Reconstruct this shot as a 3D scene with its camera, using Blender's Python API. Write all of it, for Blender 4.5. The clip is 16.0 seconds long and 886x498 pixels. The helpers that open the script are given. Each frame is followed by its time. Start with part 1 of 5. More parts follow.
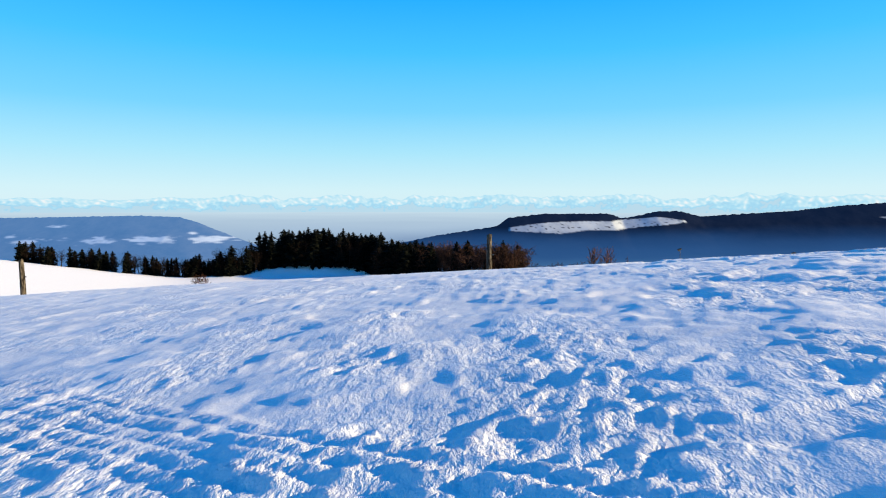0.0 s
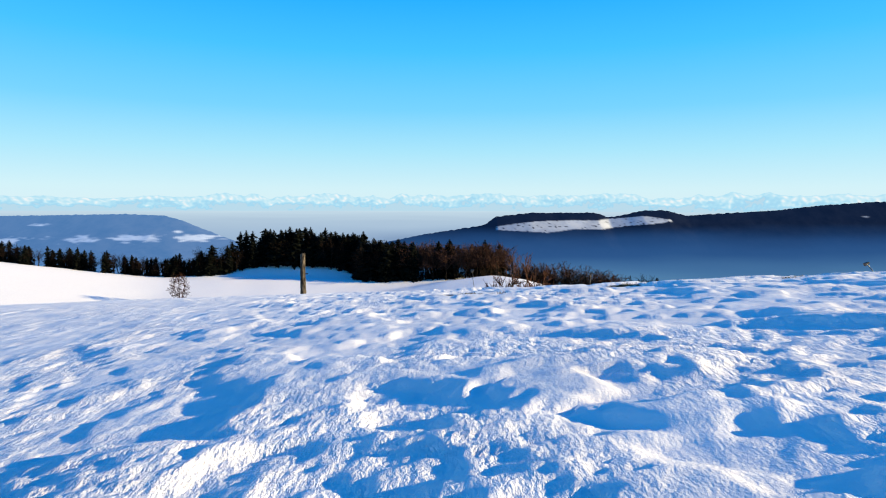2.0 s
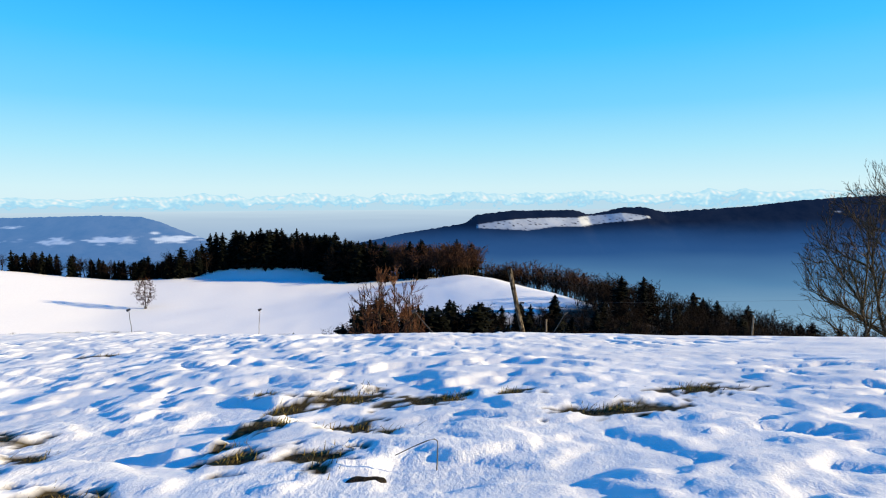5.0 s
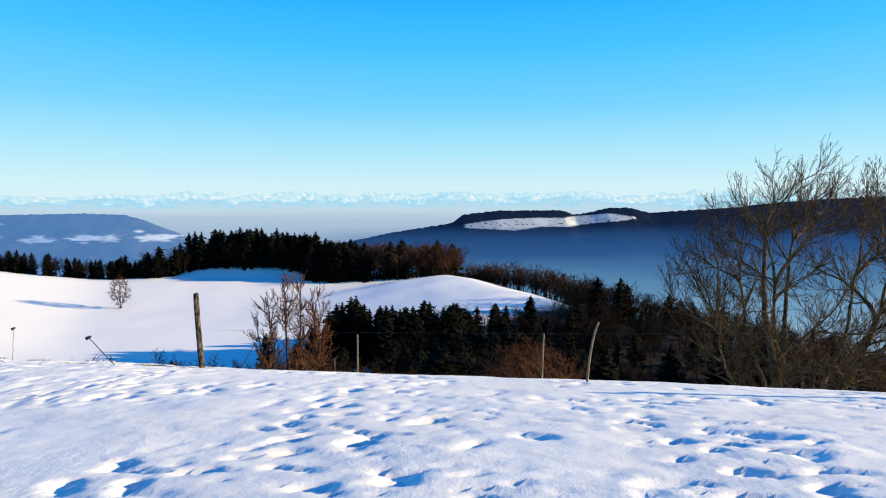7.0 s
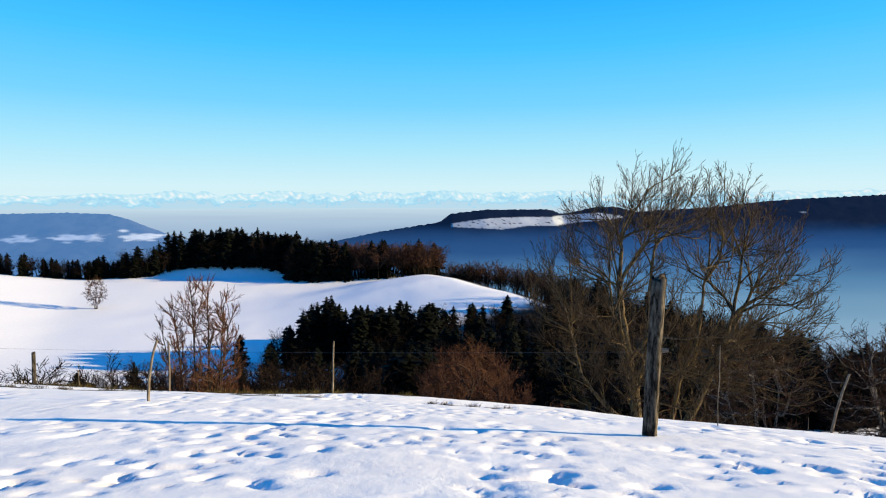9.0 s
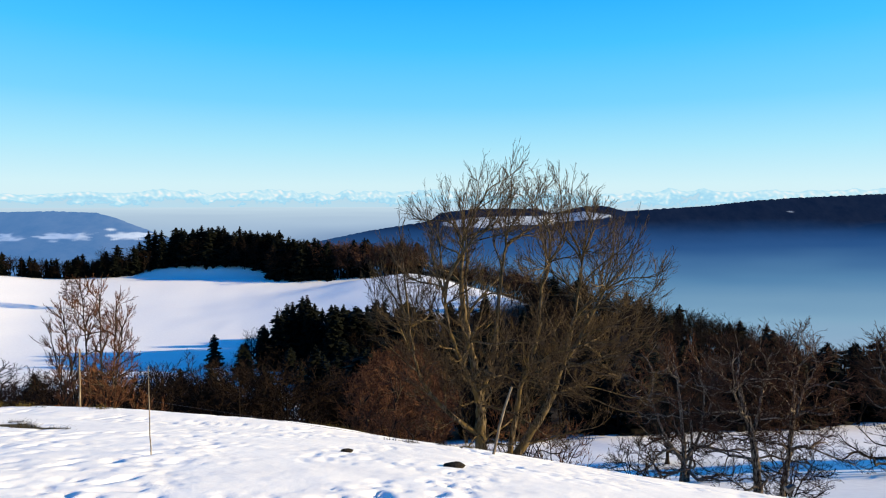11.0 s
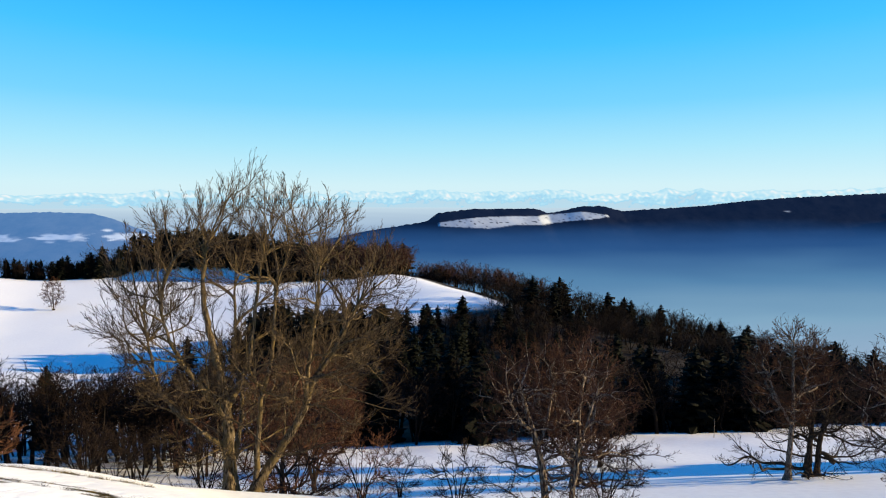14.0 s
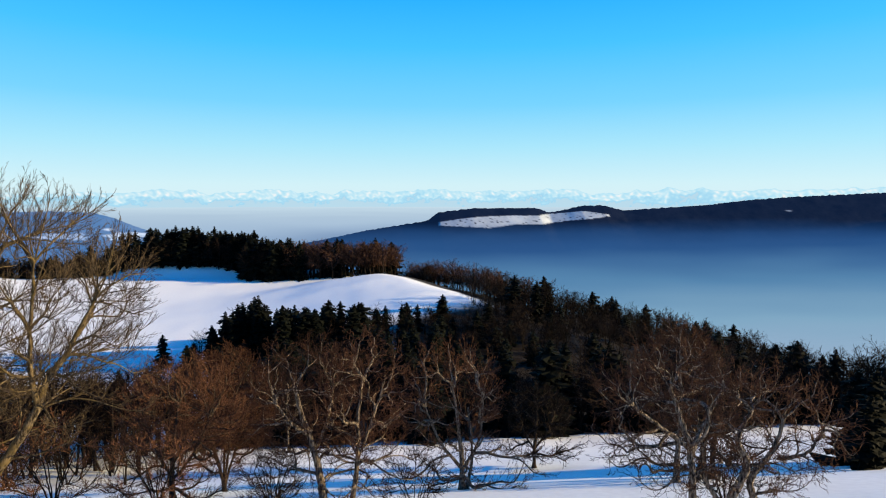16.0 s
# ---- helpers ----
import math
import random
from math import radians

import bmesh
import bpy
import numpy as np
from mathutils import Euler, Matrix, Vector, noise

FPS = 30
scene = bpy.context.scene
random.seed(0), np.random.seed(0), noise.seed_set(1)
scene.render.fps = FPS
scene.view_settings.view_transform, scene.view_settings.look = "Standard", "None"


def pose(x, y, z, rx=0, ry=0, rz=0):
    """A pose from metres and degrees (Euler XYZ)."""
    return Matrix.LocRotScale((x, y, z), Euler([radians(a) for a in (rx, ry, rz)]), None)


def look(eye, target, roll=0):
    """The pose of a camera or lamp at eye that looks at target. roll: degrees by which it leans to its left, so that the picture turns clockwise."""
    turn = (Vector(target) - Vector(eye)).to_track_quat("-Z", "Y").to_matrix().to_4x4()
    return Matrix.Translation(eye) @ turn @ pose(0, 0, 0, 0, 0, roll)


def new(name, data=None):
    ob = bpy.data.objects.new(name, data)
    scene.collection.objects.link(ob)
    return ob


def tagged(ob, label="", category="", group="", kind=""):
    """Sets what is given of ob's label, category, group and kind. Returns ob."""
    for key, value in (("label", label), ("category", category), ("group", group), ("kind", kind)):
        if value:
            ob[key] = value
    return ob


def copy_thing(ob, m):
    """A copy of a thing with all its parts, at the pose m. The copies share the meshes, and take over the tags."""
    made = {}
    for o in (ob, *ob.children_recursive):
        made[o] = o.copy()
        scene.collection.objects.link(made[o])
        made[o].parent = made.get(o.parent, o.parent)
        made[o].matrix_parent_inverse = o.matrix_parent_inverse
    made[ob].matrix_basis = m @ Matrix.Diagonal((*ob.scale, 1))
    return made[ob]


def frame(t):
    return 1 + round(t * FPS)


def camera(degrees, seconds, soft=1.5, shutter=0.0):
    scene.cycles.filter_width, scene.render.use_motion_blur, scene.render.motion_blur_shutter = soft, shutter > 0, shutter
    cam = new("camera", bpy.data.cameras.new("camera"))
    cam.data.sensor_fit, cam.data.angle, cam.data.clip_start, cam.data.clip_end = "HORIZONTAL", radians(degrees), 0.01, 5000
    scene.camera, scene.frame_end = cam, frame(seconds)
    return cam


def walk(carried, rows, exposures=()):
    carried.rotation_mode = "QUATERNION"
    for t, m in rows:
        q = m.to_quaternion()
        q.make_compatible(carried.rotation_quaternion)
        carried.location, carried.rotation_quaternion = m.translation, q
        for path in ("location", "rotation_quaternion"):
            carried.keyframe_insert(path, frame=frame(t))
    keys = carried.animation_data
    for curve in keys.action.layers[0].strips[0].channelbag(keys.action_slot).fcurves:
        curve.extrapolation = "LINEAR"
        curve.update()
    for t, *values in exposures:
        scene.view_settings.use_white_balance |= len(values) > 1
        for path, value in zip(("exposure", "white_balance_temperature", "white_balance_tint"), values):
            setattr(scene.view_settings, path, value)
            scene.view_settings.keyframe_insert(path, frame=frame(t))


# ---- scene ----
cam = camera(73.0, 16.0, 1.1)
PATH = [
    (0, (-1.808, 0.59, 2.005), (-1.805, 2.586, 1.87), 0.1),
    (0.5, (-0.604, 0.634, 2.132), (-0.587, 2.629, 1.995), -0.1),
    (1, (0.54, 0.616, 2.259), (0.563, 2.611, 2.122), -0.1),
    (1.5, (1.814, 0.577, 2.414), (1.848, 2.572, 2.276), -0.0),
    (2, (3.066, 0.47, 2.588), (3.108, 2.465, 2.449), 0.2),
    (2.5, (4.382, 0.447, 2.765), (4.434, 2.442, 2.627), 0.1),
    (3, (5.643, 0.361, 2.946), (5.706, 2.355, 2.806), 0.1),
    (3.5, (7.059, 0.268, 3.118), (7.13, 2.262, 2.976), -0.0),
    (4, (8.368, 0.235, 3.256), (8.451, 2.228, 3.116), 0.0),
    (4.5, (9.84, 0.099, 3.43), (9.932, 2.091, 3.287), -0.2),
    (7, (17.091, 0.26, 3.99), (17.232, 2.25, 3.844), -0.0),
    (7.5, (18.549, 0.254, 4.082), (18.7, 2.243, 3.935), 0.0),
    (8, (19.863, 0.155, 4.132), (20.023, 2.143, 3.985), -0.0),
    (8.5, (21.307, 0.059, 4.174), (21.477, 2.046, 4.026), -0.0),
    (9, (22.673, -0.009, 4.196), (22.852, 1.977, 4.047), 0.0),
    (11.5, (30.702, 0.12, 4.31), (30.915, 2.103, 4.1572), 0.1),
    (12, (32.295, 0.12, 4.423), (32.51, 2.102, 4.2702), 0.1),
    (12.5, (34.075, -0.106, 4.542), (34.289, 1.877, 4.3912), 0.1),
    (13, (35.79, -0.307, 4.632), (36.004, 1.676, 4.4802), 0.1),
    (13.5, (37.694, -0.496, 4.669), (37.907, 1.487, 4.5162), 0.1),
    (14, (39.56, -0.73, 4.685), (39.772, 1.254, 4.5332), 0.0),
    (14.5, (41.832, -0.94, 4.67), (42.043, 1.043, 4.5192), 0.0),
    (15, (44.329, -1.037, 4.639), (44.537, 0.947, 4.4882), 0.0),
    (15.5, (47.329, -0.939, 4.572), (47.536, 1.045, 4.4202), -0.1),
    (16, (50.349, -0.721, 4.376), (50.553, 1.263, 4.2222), 0.0),
]
walk(cam, [(t, look(e, g, r)) for t, e, g, r in PATH], exposures=((0, 1.62), (16, 1.62)))

# ---- light ----
SUN_EL, SUN_AZ = 12.8, 97.0          # degrees above the horizon, degrees from ahead towards the right
sun_dir = Vector((math.sin(radians(SUN_AZ)) * math.cos(radians(SUN_EL)), math.cos(radians(SUN_AZ)) * math.cos(radians(SUN_EL)), math.sin(radians(SUN_EL))))
sun = new("sun", bpy.data.lights.new("sun", "SUN"))
sun.data.energy, sun.data.angle, sun.data.color = 3.95, radians(0.53), (1.0, 0.78, 0.42)
sun.matrix_world = look(sun_dir * 200, (0, 0, 0))

world = bpy.data.worlds.new("winter_sky")
scene.world = world
world.use_nodes = True
wn, wl = world.node_tree.nodes, world.node_tree.links
wn.clear()
w_out, w_bg, w_sky = wn.new("ShaderNodeOutputWorld"), wn.new("ShaderNodeBackground"), wn.new("ShaderNodeTexSky")
w_sky.sky_type, w_sky.sun_disc = "NISHITA", False
w_sky.sun_elevation, w_sky.sun_rotation = radians(SUN_EL), radians(SUN_AZ)
w_sky.altitude, w_sky.dust_density, w_sky.ozone_density = 1300, 0.4, 3.0
w_geo, w_sep, w_ramp, w_mix = wn.new("ShaderNodeTexCoord"), wn.new("ShaderNodeSeparateXYZ"), wn.new("ShaderNodeValToRGB"), wn.new("ShaderNodeMix")
w_mul = wn.new("ShaderNodeMix")
wl.new(w_geo.outputs["Generated"], w_sep.inputs[0])
wl.new(w_sep.outputs["Z"], w_ramp.inputs[0])
ramp = w_ramp.color_ramp
for pos, col in ((0.0, (0.70, 0.88, 0.95)), (0.03, (0.66, 0.90, 0.97)), (0.09, (0.42, 0.82, 1.0)), (0.157, (0.19, 0.68, 1.03)), (0.245, (0.06, 0.57, 1.05)), (0.33, (0.013, 0.44, 1.05)), (0.5, (0.002, 0.26, 0.86)), (1.0, (0.0, 0.115, 0.52))):
    e = ramp.elements[0] if pos == 0 else (ramp.elements[-1] if pos == 1.0 else ramp.elements.new(pos))
    e.color = (*col, 1)
w_mix.data_type, w_mix.blend_type = "RGBA", "MIX"
w_mul.data_type, w_mul.blend_type = "RGBA", "MULTIPLY"
w_mul.inputs[0].default_value = 1.0
w_mul.inputs[7].default_value = (0.2, 0.2, 0.2, 1)
wl.new(w_sky.outputs[0], w_mul.inputs[6])
w_mix.inputs[0].default_value = 0.96
wl.new(w_mul.outputs[2], w_mix.inputs[6])
wl.new(w_ramp.outputs[0], w_mix.inputs[7])
wl.new(w_mix.outputs[2], w_bg.inputs[0])
w_bg.inputs[1].default_value = 0.32
wl.new(w_bg.outputs[0], w_out.inputs[0])


# ---- materials ----
def material(name, rough=0.8, spec=0.3):
    m = bpy.data.materials.new(name)
    m.use_nodes = True
    nt = m.node_tree
    b = nt.nodes["Principled BSDF"]
    b.inputs["Roughness"].default_value = rough
    b.inputs["Specular IOR Level"].default_value = spec
    return m, nt, b


def noise_tex(nt, scale, detail=4, rough=0.55, coords="Object", stretch=None):
    tc = nt.nodes.new("ShaderNodeTexCoord")
    n = nt.nodes.new("ShaderNodeTexNoise")
    n.inputs["Scale"].default_value, n.inputs["Detail"].default_value, n.inputs["Roughness"].default_value = scale, detail, rough
    src = tc.outputs[coords]
    if stretch:
        mp = nt.nodes.new("ShaderNodeMapping")
        mp.inputs["Scale"].default_value = stretch
        nt.links.new(src, mp.inputs[0])
        src = mp.outputs[0]
    nt.links.new(src, n.inputs["Vector"])
    return n.outputs[0]


def ramp_of(nt, fac, stops):
    r = nt.nodes.new("ShaderNodeValToRGB")
    el = r.color_ramp.elements
    el[0].position, el[1].position = stops[0][0], stops[-1][0]
    el[0].color, el[1].color = (*stops[0][1], 1), (*stops[-1][1], 1)
    for p, c in stops[1:-1]:
        el.new(p).color = (*c, 1)
    nt.links.new(fac, r.inputs[0])
    return r.outputs[0]


def mix_of(nt, fac, a, b, blend="MIX"):
    m = nt.nodes.new("ShaderNodeMix")
    m.data_type, m.blend_type = "RGBA", blend
    for k, v in ((0, fac), (6, a), (7, b)):
        if isinstance(v, bpy.types.NodeSocket):
            nt.links.new(v, m.inputs[k])
        elif k == 0:
            m.inputs[0].default_value = v
        else:
            m.inputs[k].default_value = (*v, 1)
    return m.outputs[2]


def bump(nt, b, height, strength, dist, prev=None):
    n = nt.nodes.new("ShaderNodeBump")
    n.inputs["Strength"].default_value, n.inputs["Distance"].default_value = strength, dist
    nt.links.new(height, n.inputs["Height"])
    if prev:
        nt.links.new(prev, n.inputs["Normal"])
    nt.links.new(n.outputs[0], b.inputs["Normal"])
    return n.outputs[0]


def attribute(nt, name):
    a = nt.nodes.new("ShaderNodeAttribute")
    a.attribute_name = name
    return a.outputs["Fac"]


def snow_material():
    m, nt, b = material("snow", 0.75, 0.03)
    c = ramp_of(nt, noise_tex(nt, 1.3, 5), ((0.3, (0.75, 0.75, 0.75)), (0.7, (0.83, 0.83, 0.82))))
    soil = ramp_of(nt, noise_tex(nt, 22.0, 6), ((0.32, (0.016, 0.012, 0.007)), (0.7, (0.085, 0.066, 0.030))))
    # leaves and brush, the wood's own shade painted into the colour
    shaded_wood_floor = ramp_of(nt, noise_tex(nt, 0.22, 6), ((0.42, (0.018, 0.013, 0.009)), (0.66, (0.04, 0.034, 0.028))))
    c = mix_of(nt, attribute(nt, "shaded_litter"), c, shaded_wood_floor)
    c = mix_of(nt, attribute(nt, "bare"), c, soil)
    nt.links.new(c, b.inputs["Base Color"])
    grains = nt.nodes.new("ShaderNodeMath")
    grains.operation = "MULTIPLY"
    nt.links.new(noise_tex(nt, 24.0, 4, 0.62, stretch=(1.0, 0.55, 1.0)), grains.inputs[0])
    nt.links.new(attribute(nt, "crust"), grains.inputs[1])
    n1 = bump(nt, b, grains.outputs[0], 1.0, 0.022)
    n2 = bump(nt, b, noise_tex(nt, 7.0, 4, 0.6), 0.3, 0.02, n1)
    bump(nt, b, noise_tex(nt, 110.0, 3, 0.6), 0.4, 0.004, n2)
    return m


def bark_material(name, dark, light, moss=None, scale=14.0):
    m, nt, b = material(name, 0.9, 0.04)
    c = ramp_of(nt, noise_tex(nt, scale, 6, 0.65, stretch=(1, 1, 0.25)), ((0.42, dark), (0.80, light)))
    if moss:
        f = ramp_of(nt, noise_tex(nt, 2.6, 5), ((0.45, (0, 0, 0)), (0.62, (1, 1, 1))))
        c = mix_of(nt, f, c, moss)
    nt.links.new(c, b.inputs["Base Color"])
    bump(nt, b, noise_tex(nt, scale * 2, 5, 0.6, stretch=(1, 1, 0.2)), 0.6, 0.02)
    return m


def varied_material(name, a, c, rough=0.85, scale=3.0, spec=0.05):
    m, nt, b = material(name, rough, spec)
    col = ramp_of(nt, noise_tex(nt, scale, 4), ((0.3, a), (0.7, c)))
    oi = nt.nodes.new("ShaderNodeObjectInfo")
    hs = nt.nodes.new("ShaderNodeHueSaturation")
    mr = nt.nodes.new("ShaderNodeMapRange")
    mr.inputs["To Min"].default_value, mr.inputs["To Max"].default_value = 0.65, 1.35
    nt.links.new(oi.outputs["Random"], mr.inputs[0])
    nt.links.new(mr.outputs[0], hs.inputs["Value"])
    nt.links.new(col, hs.inputs["Color"])
    nt.links.new(hs.outputs[0], b.inputs["Base Color"])
    return m


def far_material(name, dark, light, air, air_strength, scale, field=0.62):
    """Distant woods and snowfields; the air's blue haze is painted in as their own glow."""
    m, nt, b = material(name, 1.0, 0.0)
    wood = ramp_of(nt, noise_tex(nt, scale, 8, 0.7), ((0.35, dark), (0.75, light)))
    # snow tinted bluish to carry the haze in front of it
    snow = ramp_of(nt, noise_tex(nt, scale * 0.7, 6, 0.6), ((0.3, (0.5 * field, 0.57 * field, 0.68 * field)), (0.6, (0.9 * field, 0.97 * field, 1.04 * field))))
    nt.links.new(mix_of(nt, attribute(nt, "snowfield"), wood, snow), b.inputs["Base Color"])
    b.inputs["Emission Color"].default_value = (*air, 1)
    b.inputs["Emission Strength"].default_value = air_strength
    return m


SNOW = snow_material()
BARK_ASH = bark_material("ash_bark", (0.010, 0.0075, 0.005), (0.27, 0.205, 0.135), (0.09, 0.064, 0.028))
TWIG_ASH = bark_material("ash_twigs", (0.009, 0.0065, 0.005), (0.16, 0.118, 0.08), (0.07, 0.048, 0.025), 5.0)
BARK_BROWN = bark_material("brown_bark", (0.008, 0.006, 0.005), (0.13, 0.095, 0.068))
TWIG_BROWN = varied_material("brown_twigs", (0.022, 0.010, 0.006), (0.12, 0.056, 0.031))
TWIG_GREY = varied_material("grey_twigs", (0.007, 0.005, 0.004), (0.026, 0.017, 0.012))
TWIG_RED = varied_material("reddish_twigs", (0.012, 0.0062, 0.0042), (0.085, 0.042, 0.028))
BARK_PALE = bark_material("pale_bark", (0.014, 0.010, 0.008), (0.48, 0.38, 0.29))
TWIG_RUSSET = varied_material("russet_woodland_twigs", (0.018, 0.0095, 0.007), (0.075, 0.038, 0.025))
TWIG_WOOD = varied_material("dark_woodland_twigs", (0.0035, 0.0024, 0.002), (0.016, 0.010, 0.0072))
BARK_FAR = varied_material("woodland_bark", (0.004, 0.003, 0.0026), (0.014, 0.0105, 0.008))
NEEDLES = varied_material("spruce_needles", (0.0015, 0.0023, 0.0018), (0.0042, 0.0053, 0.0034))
POST_WOOD = bark_material("weathered_post", (0.010, 0.0082, 0.007), (0.20, 0.17, 0.135), None, 22.0)
STAKE_WOOD = bark_material("pale_stake", (0.10, 0.08, 0.06), (0.32, 0.27, 0.21), None, 30.0)
WIRE = material("fence_wire", 0.5, 0.4)[0]
WIRE.node_tree.nodes["Principled BSDF"].inputs["Base Color"].default_value = (0.04, 0.04, 0.045, 1)
INSULATOR = material("black_plastic", 0.4, 0.5)[0]
INSULATOR.node_tree.nodes["Principled BSDF"].inputs["Base Color"].default_value = (0.012, 0.012, 0.013, 1)
GRASS = varied_material("dry_grass", (0.03, 0.025, 0.007), (0.24, 0.18, 0.055), 0.8, 20.0)
GRASS_DARK = varied_material("matted_grass", (0.010, 0.008, 0.0035), (0.05, 0.038, 0.015), 0.9, 20.0)
EARTH = bark_material("dark_earth", (0.012, 0.01, 0.008), (0.05, 0.04, 0.03))
# far hills: the third colour is air haze, glowing from the surface
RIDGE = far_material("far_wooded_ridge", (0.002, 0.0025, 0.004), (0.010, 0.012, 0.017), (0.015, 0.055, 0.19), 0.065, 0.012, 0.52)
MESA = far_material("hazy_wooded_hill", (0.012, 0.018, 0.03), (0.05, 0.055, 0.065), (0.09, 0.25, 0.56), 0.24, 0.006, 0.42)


# ---- the lie of the land ----
def smooth(a, b, t):
    t = np.clip((t - a) / (b - a), 0, 1)
    return t * t * (3 - 2 * t)


def perlin(x, y, seed=0):
    """Gradient noise, about -0.7 to 0.7, for arrays."""
    xi, yi = np.floor(x).astype(np.int64), np.floor(y).astype(np.int64)
    xf, yf = x - xi, y - yi

    def grad(i, j):
        h = (i * 374761393 + j * 668265263 + seed * 974634777) & 0xFFFFFFFF
        h = ((h ^ (h >> 13)) * 1274126177) & 0xFFFFFFFF
        a = ((h ^ (h >> 16)) & 0xFFFF) / 65536.0 * 2 * np.pi
        return np.cos(a), np.sin(a)

    def dot(i, j, dx, dy):
        gx, gy = grad(i, j)
        return gx * dx + gy * dy
    u, v = xf ** 3 * (xf * (xf * 6 - 15) + 10), yf ** 3 * (yf * (yf * 6 - 15) + 10)
    a = dot(xi, yi, xf, yf) * (1 - u) + dot(xi + 1, yi, xf - 1, yf) * u
    b = dot(xi, yi + 1, xf, yf - 1) * (1 - u) + dot(xi + 1, yi + 1, xf - 1, yf - 1) * u
    return a * (1 - v) + b * v


def bell(x, y, cx, cy, sx, sy):
    return np.exp(-((x - cx) / sx) ** 2 - ((y - cy) / sy) ** 2)


VALLEY_Y = (0, 15, 19, 24, 27, 38, 52, 66, 86, 112, 135, 165, 200, 240, 300, 374, 425, 452, 472, 492, 560, 900, 1500, 6000)
VALLEY_Z = (3, -2.6, -4.5, -7.2, -9.5, -15, -22, -28, -36, -43, -50, -57.5, -61.5, -63.5, -62.3, -58.8, -54.4, -52.3, -54.0, -56.0, -66, -330, -430, -430)


def land(x, y):
    """Height of the ground without the snow's own relief."""
    x, y = np.asarray(x, float), np.asarray(y, float)
    u, v = np.clip(x, -16, 52) / 20, np.clip(y, -3, 19) / 10
    n = 1.4845 + 3.0966 * u - 1.0762 * u * u - 0.2213 * u ** 3 + 0.2188 * v - 2.3726 * u * v + 0.5062 * u * u * v
    n = n - 0.6327 * v * v + 0.3726 * u * v * v + 0.0137 * v ** 3 - 0.3001 * u * u * v * v
    n = n - 0.38 * np.maximum(y - 19, 0)
    w = smooth(17 - 4 * smooth(2, 9, x), 26, y)
    z = n * (1 - w) + np.interp(y, VALLEY_Y, VALLEY_Z) * w
    z = z + 12.5 * bell(x, y, -110, 497, 80, 20) + 4 * bell(x, y, 5, 488, 70, 20)      # knoll under the spruce wood
    z = z - 0.085 * np.clip(x - 33, 0, 22) * smooth(13, 24, y) * (1 - smooth(34, 52, y))      # the slope leans to the right
    z = z + 2.2 * bell(x, y, 9.6, 23.0, 5, 3.5)                            # hump behind the rim
    z = z - 0.22 * bell(x, y, 18, 14, 7.5, 3.5) + 0.12 * bell(x, y, 27, 14.5, 4, 2.5) + 0.09 * bell(x, y, 12, 8.5, 4, 2.5)
    for bx, by, bz in ((22.2, 14.2, 0.18), (25, 14.2, 0.09), (28, 14.2, 0.13), (31, 12, 0.11), (31, 14.6, -0.11), (28, 19.6, 0.33), (31, 19.6, 0.16), (34, 19.6, -0.32)):
        z = z + bz * bell(x, y, bx, by, 2.4, 1.6)      # uneven rim
    rise = np.maximum(-165 - x - 0.35 * (y - 374), 0)
    z = z + (0.115 * rise ** 2 / (rise + 25)) * smooth(240, 300, y) * (1 - smooth(560, 700, y))      # shoulder of the far field
    along = (x - 40) * 0.465 - (y - 430) * 0.885
    across = (x - 103) * 0.885 + (y - 310) * 0.465
    z = z + np.interp(along, (-45, -15, 6, 36, 95, 115, 130, 175, 260), (0, 2.5, 8.5, 11.8, 13.2, 12.4, 10.8, 5, 0)) * np.exp(-(across / np.where(across < 0, 85, 30)) ** 2)
    z = z - 0.27 * np.maximum(across - 35, 0) * smooth(120, 260, y) - 0.3 * np.maximum(across - 150, 0) * smooth(120, 260, y)
    rough = smooth(30, 90, y) * (0.8 * perlin(x / 23, y / 23, 3) + 0.25 * perlin(x / 7, y / 7, 4)) * (1 - 0.6 * smooth(240, 280, y) * (1 - smooth(440, 470, y)))
    return np.maximum(z + rough, -430)


def height(x, y):
    return float(land(np.array([x]), np.array([y]))[0])


rng = np.random.default_rng(7)
# trodden hollows: a loose trail and scattered prints
PRINTS = [(17.5 + 0.55 * i + rng.normal(0, 0.16), 3.5 - 0.028 * i + 0.2 * (i % 2) + rng.normal(0, 0.08), rng.uniform(0.07, 0.15), rng.uniform(0.04, 0.07), rng.uniform(0.025, 0.06)) for i in range(26)]
PRINTS += [(22.5 + 0.42 * i + rng.normal(0, 0.1), 5.6 - 0.17 * i + rng.normal(0, 0.07), rng.uniform(0.06, 0.15), rng.uniform(0.035, 0.07), rng.uniform(0.02, 0.055)) for i in range(14)]
PRINTS += [(rng.uniform(12.5, 33), 1.6 + 8.0 * rng.random() ** 1.3, rng.uniform(0.05, 0.17), rng.uniform(0.03, 0.06), rng.uniform(0.012, 0.04)) for i in range(42)]
BARE_SPOTS = [(10.08, 2.14, 0.18, 0.1), (10.54, 1.9, 0.15, 0.07), (10.7, 1.76, 0.08, 0.05), (8.88, 3.23, 0.35, 0.18), (8.38, 3.16, 0.12, 0.13), (8.95, 2.88, 0.12, 0.11), (9.45, 2.41, 0.15, 0.06), (9.03, 2.5, 0.12, 0.1),
              (8.33, 3.64, 0.19, 0.11), (10.89, 3.78, 0.21, 0.16), (10.58, 3.54, 0.09, 0.11), (11.37, 3.56, 0.21, 0.11), (11.93, 3.56, 0.08, 0.08), (10.6, 3.08, 0.15, 0.09), (11.02, 3.03, 0.11, 0.09), (10.92, 2.47, 0.11, 0.09), (10.59, 2.48, 0.1, 0.1)]
